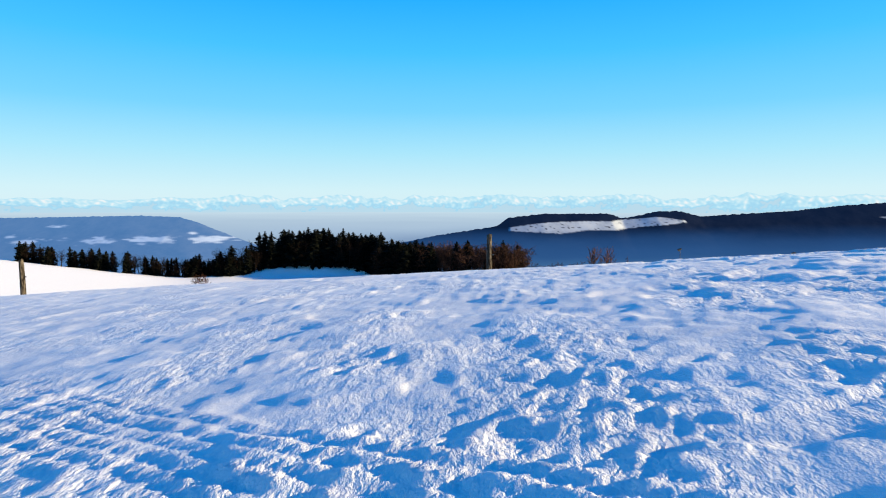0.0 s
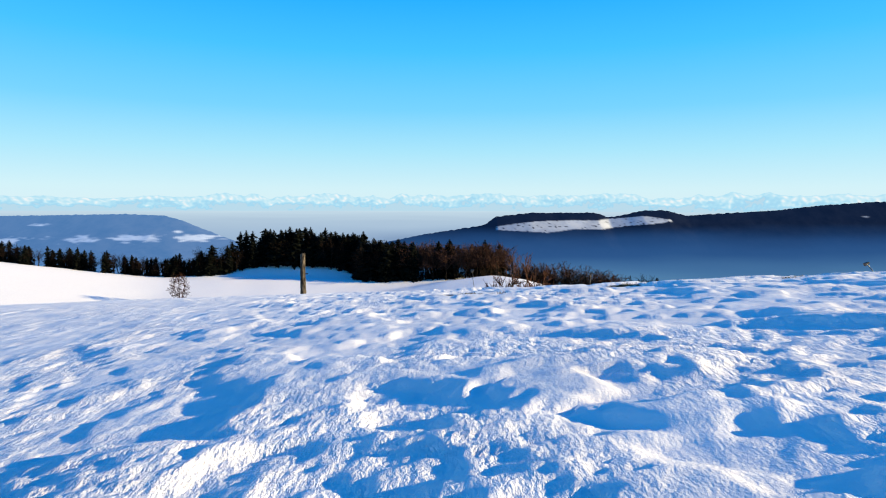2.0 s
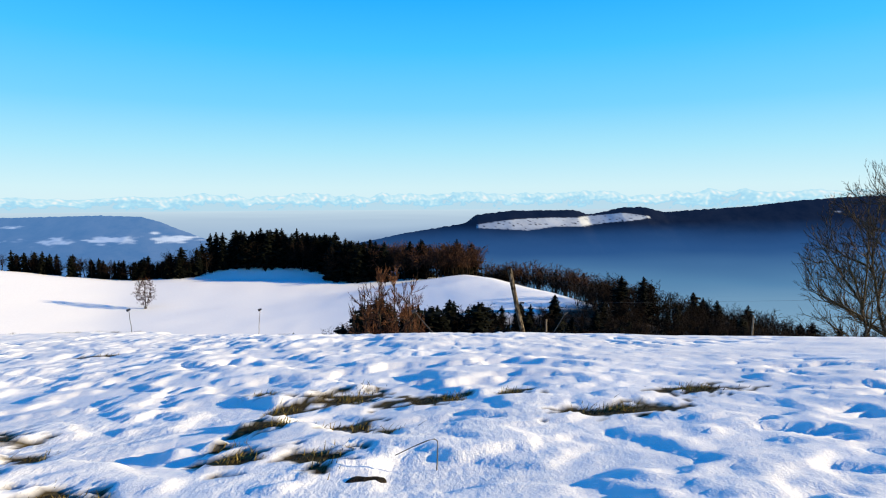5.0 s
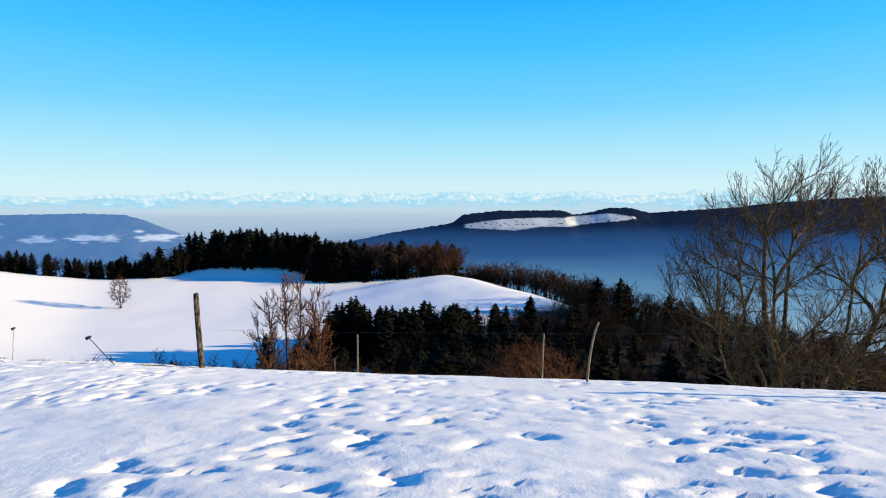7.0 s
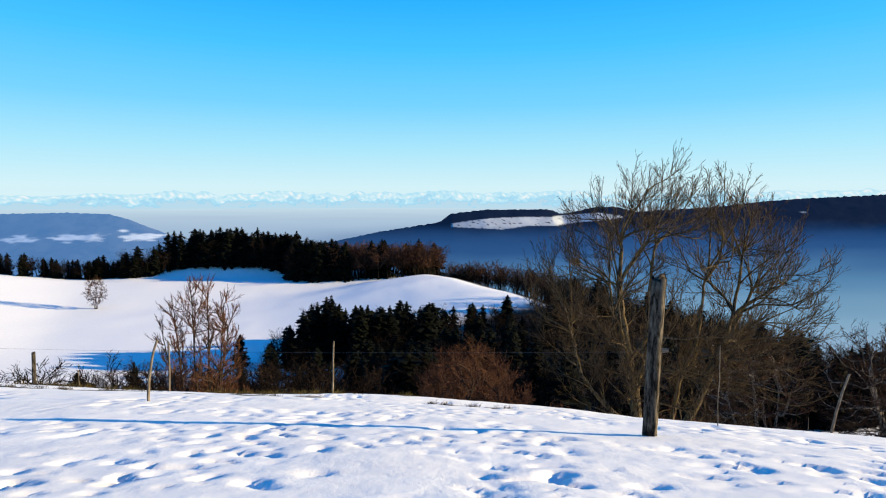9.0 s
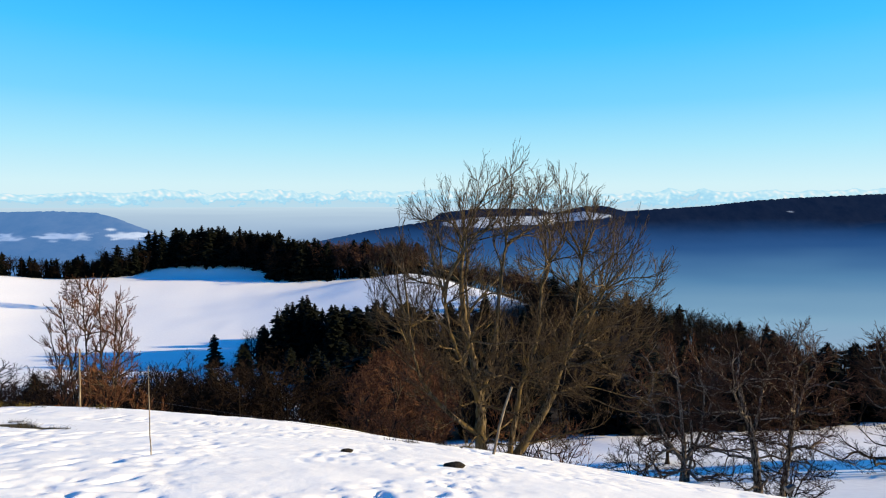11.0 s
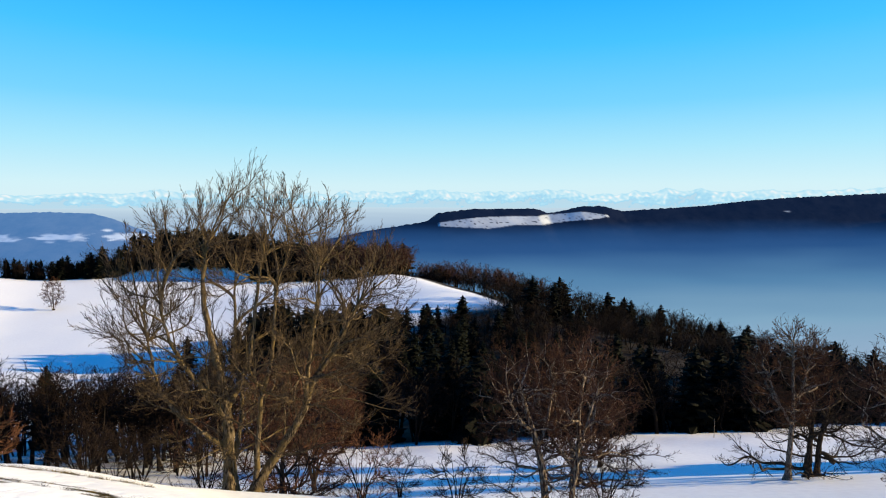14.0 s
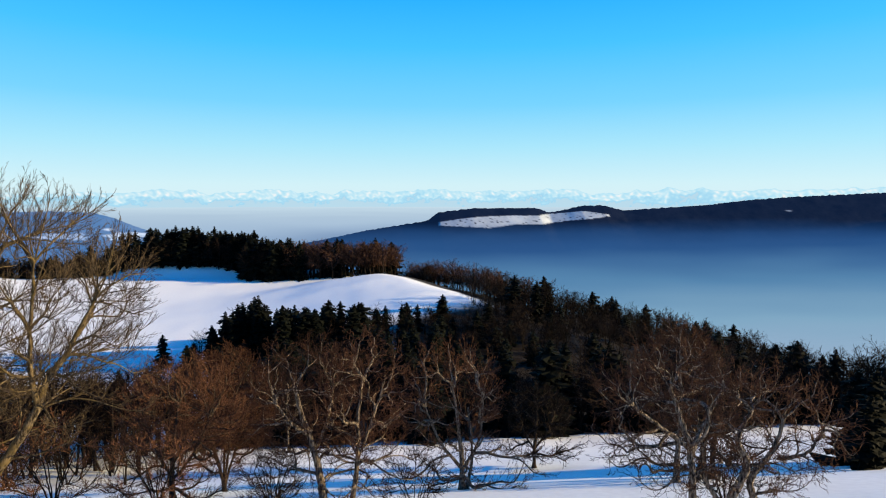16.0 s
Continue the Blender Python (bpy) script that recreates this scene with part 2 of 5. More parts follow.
BARE_SPOTS += [(11.2, 2.85, 0.06, 0.06), (10.97, 2.3, 0.04, 0.05), (10.48, 2.68, 0.05, 0.07), (11.17, 1.74, 0.04, 0.06), (10.34, 3.96, 0.08, 0.09), (9.54, 2.89, 0.08, 0.05), (12.3, 2.95, 0.25, 0.1), (12.9, 3.3, 0.2, 0.1), (3.6, 7.5, 0.3, 0.12), (5.5, 7.8, 0.22, 0.1), (7.4, 7.6, 0.22, 0.1)]
BARE_SPOTS += [(29.7, 12.9, 0.4, 0.1), (31.6, 12.4, 0.35, 0.1), (33.2, 12.7, 0.4, 0.11), (33.8, 12.1, 0.3, 0.1), (30.6, 11.6, 0.25, 0.07), (32.4, 13.3, 0.5, 0.09), (34.6, 11.6, 0.35, 0.1)]


def crust(x, y):
    """How granular the surface is: rough wind crust on one side, smooth firn on the other."""
    patch = np.clip(0.45 + 2.0 * perlin(x / 1.0, y / 1.3, 17) + 0.3 * (1 - smooth(2.0, 4.5, y)), 0.05, 1)
    return patch * (1 - 0.55 * smooth(2.2, 6, y)) * np.interp(x, (2.0, 6.0, 10.0, 13.0), (1.0, 0.75, 0.35, 0.15))


def drift(x, y):
    """Wind-packed snow: broken crust plates, sastrugi, fine grains, wheel ridges and prints."""
    wx = x + 0.16 * perlin(x / 0.6, y / 0.6, 11)
    wy = y + 0.16 * perlin(x / 0.6 + 9, y / 0.6, 12)
    a, b = wx * 0.93 - wy * 0.37, wx * 0.37 + wy * 0.93
    tall = np.interp(x, (-2.5, 0.2, 1.5, 4.0, 8.0, 10.0, 12.0, 14.5), (0.013, 0.016, 0.027, 0.032, 0.041, 0.042, 0.030, 0.006))
    plate = perlin(a / 0.95, b / 0.62, 13) + 0.34 * perlin(a / 0.34, b / 0.24, 14) + 0.12 * perlin(a / 0.10, b / 0.09, 15)
    streak = perlin(x / 0.75 + 0.35 * y, y / 0.42 + 0.15 * x, 42) + 0.35 * perlin(x / 0.28, y / 0.2 + 0.3 * x, 43) + 0.12 * perlin(a / 0.09, b / 0.12, 15)
    plate = plate + (streak - plate) * (1 - smooth(0.3, 2.8, x))
    flake = perlin(a / 0.44, b / 0.28, 22) + 0.4 * perlin(a / 0.15, b / 0.10, 23)
    gentle = np.clip(perlin(x / 1.7, y / 1.9, 39) * 1.8 + 0.62, 0.12, 1)
    z = tall * gentle * (smooth(-0.05, 0.10, plate) + 0.45 * np.clip(plate, -0.35, 0.6)) + 0.50 * tall * (1.1 - 0.5 * gentle) * smooth(-0.02, 0.12, flake)
    z = z + np.interp(x, (-2, 1, 9, 13), (0.016, 0.03, 0.03, 0.012)) * perlin(a / 1.9, b / 1.3, 25)
    z = z + 0.035 * bell(x, y, 9.72, 2.1, 0.15, 0.5) + 0.025 * bell(x, y, 8.5, 2.3, 0.15, 0.45)
    firn = smooth(11.5, 14.5, x)
    z = z - 0.22 * firn * np.clip(perlin(a / 0.24, b / 0.13, 36) + 0.4 * perlin(a / 0.09, b / 0.06, 41) - 0.17, 0, 0.2) * np.clip(perlin(x / 1.6, y / 1.4, 37) * 2.2 + 0.45, 0, 1) + 0.016 * firn * perlin(a / 0.9, b / 0.6, 38) + 0.004 * perlin(a / 0.10, b / 0.15, 16)
    z = z + crust(x, y) * (0.008 * perlin(a / 0.11, b / 0.12, 18) + 0.0095 * perlin(a / 0.055, b / 0.065, 19) + 0.006 * perlin(a / 0.028, b / 0.036, 24))
    wheel = 0.57 * x + 0.82 * y - 0.47 + 0.03 * perlin(x / 0.5, y / 0.5, 20)
    tracks = smooth(-0.16, -0.06, wheel) * (1 - smooth(0.42, 0.55, wheel)) * (1 - smooth(2.0, 4.5, x))
    z = z + tracks * 0.011 * np.maximum(np.sin(wheel * 2 * np.pi / 0.105 + 1.2), -0.4) * (0.8 + 0.8 * perlin(x / 0.10, y / 0.10, 21))
    for px, py, sx, sy, d in PRINTS:
        near = (np.abs(x - px) < 4 * sx) & (np.abs(y - py) < 4 * sx)
        if near.any():
            turn = math.sin(37.0 * px + 11.0 * py) * 0.9
            ex, ey = (x[near] - px) * math.cos(turn) + (y[near] - py) * math.sin(turn), (y[near] - py) * math.cos(turn) - (x[near] - px) * math.sin(turn)
            ex, ey = ex + 0.09 * perlin(x[near] / 0.12, y[near] / 0.12, 27), ey + 0.06 * perlin(x[near] / 0.12, y[near] / 0.12, 28)
            q = (ex / sx) ** 2 + (ey / sy) ** 2
            z[near] += -0.7 * d * np.exp(-(q * (1 + 1.0 * perlin(x[near] / 0.09, y[near] / 0.07, 29))) ** 2)
    return z


def bare(x, y):
    m = np.zeros_like(x)
    ragged = 0.9 * perlin(x / 0.16, y / 0.09, 31) + 0.5 * perlin(x / 0.05, y / 0.04, 32)
    for px, py, sx, sy in BARE_SPOTS:
        sx, sy = 1.55 * sx, 1.6 * sy
        near = (np.abs(x - px) < 2.5 * sx) & (np.abs(y - py) < 2.5 * sy)
        q = np.exp(-((x[near] - px) / sx) ** 2 - ((y[near] - py) / sy) ** 2) + 0.8 * ragged[near]
        m[near] = np.maximum(m[near], smooth(0.5, 0.62, q))
    crest = np.interp(x, (8, 14, 17, 20, 22, 24, 30), (13.4, 12.0, 11.0, 10.7, 10.3, 9.2, 7.6))
    line = np.exp(-((y - crest - 0.9 * perlin(x / 2.2, x * 0, 33)) / 0.6) ** 2) * smooth(5, 9, x) * (1 - smooth(24, 27, x))
    m = np.maximum(m, smooth(0.70, 0.82, line * (0.80 + 1.3 * perlin(x / 0.9, y / 0.6, 34))))
    rim = np.exp(-((y - 12.3 - 2.2 * perlin(x / 3.1, x * 0, 44)) / 0.8) ** 2) * smooth(29, 32, x) * (1 - smooth(44, 48, x))
    return np.maximum(m, smooth(0.72, 0.84, rim * (0.72 + 1.1 * perlin(x / 0.9, y / 0.4, 35))))


def shaded_litter(x, y):
    """Woodland floor: brush and leaves through thin snow, with the trees' shade painted in dark."""
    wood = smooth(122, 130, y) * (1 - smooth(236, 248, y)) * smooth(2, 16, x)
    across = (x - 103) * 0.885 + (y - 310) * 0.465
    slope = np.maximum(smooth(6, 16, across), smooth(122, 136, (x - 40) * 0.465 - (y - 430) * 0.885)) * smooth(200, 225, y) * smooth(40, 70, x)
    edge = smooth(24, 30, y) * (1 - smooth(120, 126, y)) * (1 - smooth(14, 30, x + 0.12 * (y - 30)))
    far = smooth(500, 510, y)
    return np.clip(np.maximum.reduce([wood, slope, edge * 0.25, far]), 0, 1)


def grid_mesh(name, xs, ys, zs, attributes, keep=None):
    nx, ny = len(xs), len(ys)
    co = np.empty((ny, nx, 3))
    co[..., 0], co[..., 1], co[..., 2] = xs[None], ys[:, None], zs
    i = np.arange(nx * ny).reshape(ny, nx)
    quads = np.stack([i[:-1, :-1], i[:-1, 1:], i[1:, 1:], i[1:, :-1]], -1)
    if keep is not None:
        quads = quads[keep]
    return co.reshape(-1, 3), quads.reshape(-1, 4), {k: v.reshape(-1) for k, v in attributes.items()}


def mesh_of(name, co, quads, attributes=(), flat=False):
    me = bpy.data.meshes.new(name)
    k = quads.shape[1]
    me.vertices.add(len(co)), me.loops.add(quads.size), me.polygons.add(len(quads))
    me.vertices.foreach_set("co", co.astype(np.float32).ravel())
    me.loops.foreach_set("vertex_index", quads.astype(np.int32).ravel())
    me.polygons.foreach_set("loop_start", np.arange(0, quads.size, k, dtype=np.int32))
    me.polygons.foreach_set("use_smooth", np.full(len(quads), not flat))
    me.update(calc_edges=True)
    for key in attributes:
        me.attributes.new(key, "FLOAT", "POINT").data.foreach_set("value", attributes[key].astype(np.float32))
    return me


def stretch_out(a, first, growth, end):
    out, step = [a], first
    while out[-1] < end:
        out.append(out[-1] + step)
        step *= growth
    return np.array(out[1:])


def build_ground():
    # near sheet, fine
    xs = np.concatenate([np.arange(-12, -4, 0.05), np.arange(-4, 6, 0.024), np.arange(6, 14, 0.032), np.arange(14, 36, 0.05), np.arange(36, 50.01, 0.1)])
    ys = [0.8]
    while ys[-1] < 22:
        ys.append(ys[-1] + max(0.017, 0.0122 * ys[-1]))
    ys = np.array(ys)
    x0, x1, y0, y1 = xs[0], xs[-1], ys[0], ys[-1]
    gx, gy = np.meshgrid(xs, ys)
    fade = smooth(x0, x0 + 1.5, gx) * (1 - smooth(x1 - 3, x1, gx)) * smooth(y0, y0 + 0.3, gy) * (1 - smooth(y1 - 4, y1, gy))
    bm_ = bare(gx, gy)
    zz = land(gx, gy) + fade * (drift(gx.ravel(), gy.ravel()).reshape(gx.shape) * (1 - 0.25 * bm_) - 0.007 * bm_)
    near = grid_mesh("near", xs, ys, zz, {"bare": bm_, "shaded_litter": np.zeros_like(gx), "crust": fade * crust(gx, gy)})
    # wide sheet to the horizon, with the near sheet cut out of it
    wx = np.concatenate([-stretch_out(-x0, 1.0, 1.055, 3600)[::-1], np.linspace(x0, x1, 32), stretch_out(x1, 1.0, 1.055, 3600)])
    wy = np.concatenate([-stretch_out(-y0, 1.0, 1.25, 900)[::-1], np.linspace(y0, y1, 14), stretch_out(y1, 0.8, 1.012, 520), ])
    wy = np.concatenate([wy, stretch_out(wy[-1], 9, 1.08, 3300)])
    gx, gy = np.meshgrid(wx, wy)
    zz = land(gx, gy)
    cx, cy = (gx[:-1, :-1] + gx[1:, 1:]) / 2, (gy[:-1, :-1] + gy[1:, 1:]) / 2
    keep = ~((cx > x0) & (cx < x1) & (cy > y0) & (cy < y1))
    wide = grid_mesh("wide", wx, wy, zz, {"bare": np.zeros_like(gx), "shaded_litter": shaded_litter(gx, gy), "crust": np.zeros_like(gx)}, keep)
    co = np.concatenate([near[0], wide[0]])
    quads = np.concatenate([near[1], wide[1] + len(near[0])])
    me = mesh_of("ground", co, quads, {k: np.concatenate([near[2][k], wide[2][k]]) for k in near[2]})
    me.materials.append(SNOW)
    return tagged(new("ground", me), "wind-packed snow over a sloping hill pasture and valley", "ground", kind="structure")


ground = build_ground()


# ---- distance ----
def hill(name, crest_x, crest_z, y_crest, reach, foot, bumps, fields, mat, label, seed, back=250, band=None):
    """A wooded hill: crest profile, a front slope towards the viewer and a short back."""
    xs = np.arange(crest_x[0], crest_x[-1], 9.0)
    v = np.concatenate([np.linspace(-0.25, 0, 6)[:-1], np.linspace(0, 1, 100) ** 1.7])
    top = np.interp(xs, crest_x, crest_z)
    crowns = bumps * (perlin(xs / 26, xs * 0, seed) + 0.6 * perlin(xs / 12, xs * 0, seed + 1))
    gx, gv = np.meshgrid(xs, v)
    fall = np.where(gv < 0, -gv * 0.8, np.abs(gv) ** 0.85)
    gully = perlin(gx / 300 + 0.4 * gv, gv * 3, seed + 2) * 30 * smooth(0.05, 0.5, gv)
    gy = y_crest - np.maximum(gv, 0) * reach - np.minimum(gv, 0) * back * 4 + gully
    z = top[None] - fall * (top[None] - foot) + crowns[None] * np.exp(-np.abs(gv) / 0.006) + gully * 0.35 + 2.0 * perlin(gx / 70, gv * 16, seed + 5)
    snow = np.zeros_like(gx)
    for fx, fz, sx, sz, cut in fields:
        q = np.exp(-((gx - fx) / sx) ** 2 - ((z - fz) / sz) ** 2) + 0.55 * perlin(gx / 90 + z / 40, z / 15, seed + 3) + 0.35 * perlin(gx / 34 - z / 30, z / 8, seed + 4)
        snow = np.maximum(snow, smooth(cut - 0.1, cut + 0.35, q) * smooth(0.1, 0.4, np.exp(-((gx - fx) / sx) ** 4 - ((z - fz) / sz) ** 4)))
    if band:                     # a long clearing between an upper and a lower edge, dotted with trees
        top_x, top_z, low_x, low_z = band
        edge = 2.5 * perlin(gx / 22, z / 30, seed + 6) + 1.5 * perlin(gx / 9, z / 12, seed + 7)
        inside = smooth(-1, 1.5, np.interp(gx, top_x, top_z) - z + edge) * smooth(-1, 1.5, z - np.interp(gx, low_x, low_z) + edge) * (gx > top_x[0]) * (gx < top_x[-1])
        snow = np.maximum(snow, inside * (1 - smooth(0.34, 0.42, perlin(gx / 16, z / 5, seed + 8) + 0.3 * perlin(gx / 60, z / 15, seed + 9))))
    ny, nx = gx.shape
    i = np.arange(nx * ny).reshape(ny, nx)
    quads = np.stack([i[:-1, :-1], i[1:, :-1], i[1:, 1:], i[:-1, 1:]], -1).reshape(-1, 4)
    me = mesh_of(name, np.stack([gx, gy, z], -1).reshape(-1, 3), quads, {"snowfield": snow.ravel()})
    me.materials.append(mat)
    return tagged(new(name, me), label, "hill", kind="structure")


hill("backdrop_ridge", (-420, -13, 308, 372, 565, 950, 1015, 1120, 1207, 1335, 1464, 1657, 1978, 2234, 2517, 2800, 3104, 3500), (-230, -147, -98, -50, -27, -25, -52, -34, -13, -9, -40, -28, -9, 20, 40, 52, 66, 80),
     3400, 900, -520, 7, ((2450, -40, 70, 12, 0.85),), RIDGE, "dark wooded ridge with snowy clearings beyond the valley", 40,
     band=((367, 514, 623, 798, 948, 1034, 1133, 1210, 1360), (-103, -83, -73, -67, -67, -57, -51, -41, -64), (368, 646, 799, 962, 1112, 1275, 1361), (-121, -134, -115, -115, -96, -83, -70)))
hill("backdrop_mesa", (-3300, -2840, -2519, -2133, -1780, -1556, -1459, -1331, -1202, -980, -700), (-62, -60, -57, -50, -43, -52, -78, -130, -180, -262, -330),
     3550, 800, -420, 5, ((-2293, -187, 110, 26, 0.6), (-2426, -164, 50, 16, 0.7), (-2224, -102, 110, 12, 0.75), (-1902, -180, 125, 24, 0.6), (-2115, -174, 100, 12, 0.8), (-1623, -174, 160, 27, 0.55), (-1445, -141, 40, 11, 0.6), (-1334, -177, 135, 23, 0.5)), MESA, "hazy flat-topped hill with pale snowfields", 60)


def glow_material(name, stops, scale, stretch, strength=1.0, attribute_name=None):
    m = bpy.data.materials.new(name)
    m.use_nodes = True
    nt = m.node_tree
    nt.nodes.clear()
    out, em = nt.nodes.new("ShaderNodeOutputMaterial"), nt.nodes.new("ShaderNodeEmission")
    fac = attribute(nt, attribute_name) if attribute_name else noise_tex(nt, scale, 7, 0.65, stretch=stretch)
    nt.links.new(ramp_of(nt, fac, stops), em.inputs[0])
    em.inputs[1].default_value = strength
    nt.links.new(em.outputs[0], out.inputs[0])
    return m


def build_alps():
    """A far snow range standing out of a sea of fog, all round the view's far side."""
    ang = np.linspace(radians(-52), radians(56), 1500)
    deg = np.degrees(ang)
    v = np.linspace(0, 1, 16)
    crest = 70 + 34 * perlin(deg / 8, deg * 0, 71) + 50 * (1 - 2.4 * np.abs(perlin(deg / 2.7, deg * 0, 72))) * (0.5 + 1.1 * perlin(deg / 5, deg * 0, 78)) + 14 * (1 - 2 * np.abs(perlin(deg / 1.1, deg * 0, 73))) + 5 * perlin(deg / 0.35, deg * 0, 74)
    crest = np.maximum(crest * (0.6 + 0.4 * smooth(-34, -10, deg)), 12)
    ga, gv = np.meshgrid(ang, v)
    base = -30.0
    z = base + gv * (crest[None] - base)
    relief = perlin(np.degrees(ga) / 0.9, gv * 4, 75) + 0.8 * perlin(np.degrees(ga) / 0.3, gv * 7, 76)
    r = 4850 + 60 * (gv - 1) + 25 * relief
    # lit snow facets, blue shade and haze at the foot, painted by height and noise
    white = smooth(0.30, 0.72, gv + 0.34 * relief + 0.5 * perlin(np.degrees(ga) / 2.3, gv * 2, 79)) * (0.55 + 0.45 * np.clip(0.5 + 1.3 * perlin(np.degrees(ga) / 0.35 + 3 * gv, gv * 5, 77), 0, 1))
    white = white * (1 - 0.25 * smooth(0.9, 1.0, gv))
    ny, nx = ga.shape
    i = np.arange(nx * ny).reshape(ny, nx)
    quads = np.stack([i[:-1, :-1], i[:-1, 1:], i[1:, 1:], i[1:, :-1]], -1).reshape(-1, 4)
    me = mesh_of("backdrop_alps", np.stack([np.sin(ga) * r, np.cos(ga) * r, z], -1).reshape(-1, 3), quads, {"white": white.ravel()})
    # the range glows by itself, so its light and haze sit in these colours
    me.materials.append(glow_material("self_lit_snow_range", ((0.0, (0.50, 0.72, 0.85)), (0.10, (0.38, 0.70, 0.90)), (0.5, (0.45, 0.77, 0.93)), (0.8, (0.62, 0.86, 0.95)), (1.0, (0.90, 0.94, 0.95))), 1, None, 0.32, "white"))
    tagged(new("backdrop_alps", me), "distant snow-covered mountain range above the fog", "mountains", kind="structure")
    # fog sea in front of it, self-lit, with haze painted paler towards the horizon
    ga, t = np.meshgrid(np.linspace(radians(-39), radians(38), 160), np.linspace(0, 1, 24))
    gr = 3750 / np.cos(ga) * (1 - t) + 4845 * t
    z = -430 + 408 * t ** 0.28 + 2.0 * perlin(np.degrees(ga) / 3, t * 9, 81)
    ny, nx = ga.shape
    i = np.arange(nx * ny).reshape(ny, nx)
    quads = np.stack([i[:-1, :-1], i[:-1, 1:], i[1:, 1:], i[1:, :-1]], -1).reshape(-1, 4)
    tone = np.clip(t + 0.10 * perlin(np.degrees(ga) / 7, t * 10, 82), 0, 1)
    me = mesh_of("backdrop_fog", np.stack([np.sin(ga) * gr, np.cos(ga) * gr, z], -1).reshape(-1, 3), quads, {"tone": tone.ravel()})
    me.materials.append(glow_material("self_lit_fog_sea", ((0.0, (0.36, 0.50, 0.68)), (0.5, (0.44, 0.58, 0.72)), (1.0, (0.58, 0.74, 0.84))), 1, None, 0.32, "tone"))
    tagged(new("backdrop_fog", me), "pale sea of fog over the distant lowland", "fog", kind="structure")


build_alps()


def build_haze():
    """Glowing sheet painted as valley mist before the far hills, clear above, dense below."""
    m = bpy.data.materials.new("self_lit_valley_mist")
    m.use_nodes = True
    nt = m.node_tree
    nt.nodes.clear()
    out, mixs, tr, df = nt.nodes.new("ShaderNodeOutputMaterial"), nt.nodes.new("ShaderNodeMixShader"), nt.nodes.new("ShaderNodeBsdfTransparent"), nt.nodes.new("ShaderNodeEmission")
    # haze colour given off by the sheet, paler towards the bottom
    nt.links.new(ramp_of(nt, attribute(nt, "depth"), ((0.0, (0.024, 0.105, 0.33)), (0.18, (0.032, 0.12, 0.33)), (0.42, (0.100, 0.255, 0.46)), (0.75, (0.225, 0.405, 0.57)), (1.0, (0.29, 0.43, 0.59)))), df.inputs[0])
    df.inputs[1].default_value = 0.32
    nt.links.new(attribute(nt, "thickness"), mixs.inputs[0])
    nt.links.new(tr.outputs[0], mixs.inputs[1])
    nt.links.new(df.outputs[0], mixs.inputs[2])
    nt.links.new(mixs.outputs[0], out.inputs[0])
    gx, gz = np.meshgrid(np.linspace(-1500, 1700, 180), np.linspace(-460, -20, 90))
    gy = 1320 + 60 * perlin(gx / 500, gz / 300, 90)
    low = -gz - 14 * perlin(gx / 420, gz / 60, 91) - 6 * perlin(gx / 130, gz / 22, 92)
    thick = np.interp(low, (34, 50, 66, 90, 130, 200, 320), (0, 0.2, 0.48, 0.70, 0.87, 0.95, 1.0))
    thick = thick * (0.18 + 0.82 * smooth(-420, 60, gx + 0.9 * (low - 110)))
    ny, nx = gx.shape
    i = np.arange(nx * ny).reshape(ny, nx)
    quads = np.stack([i[:-1, :-1], i[:-1, 1:], i[1:, 1:], i[1:, :-1]], -1).reshape(-1, 4)
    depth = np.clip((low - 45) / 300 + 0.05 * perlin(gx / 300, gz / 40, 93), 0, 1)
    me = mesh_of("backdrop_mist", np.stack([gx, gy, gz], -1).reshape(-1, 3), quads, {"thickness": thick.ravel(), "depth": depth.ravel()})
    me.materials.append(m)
    ob = tagged(new("backdrop_mist", me), "thin self-lit veil painted as blue mist in the valley", "mist", kind="structure")
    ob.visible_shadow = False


build_haze()


# ---- helpers for things ----
def thing(name, x, y, z, label, category, group="", turn=0.0):
    ob = new(name)
    ob.matrix_basis = pose(x, y, z, 0, 0, turn)
    ob.empty_display_size = 0.2
    return tagged(ob, label, category, group)


def part_mesh(name, me, mat, parent, label=""):
    me.materials.append(mat)
    ob = new(name, me)
    ob.parent = parent
    return tagged(ob, label) if label else ob


def part(name, bm, mat, parent, label=""):
    me = bpy.data.meshes.new(name)
    bm.to_mesh(me)
    bm.free()
    return part_mesh(name, me, mat, parent, label)


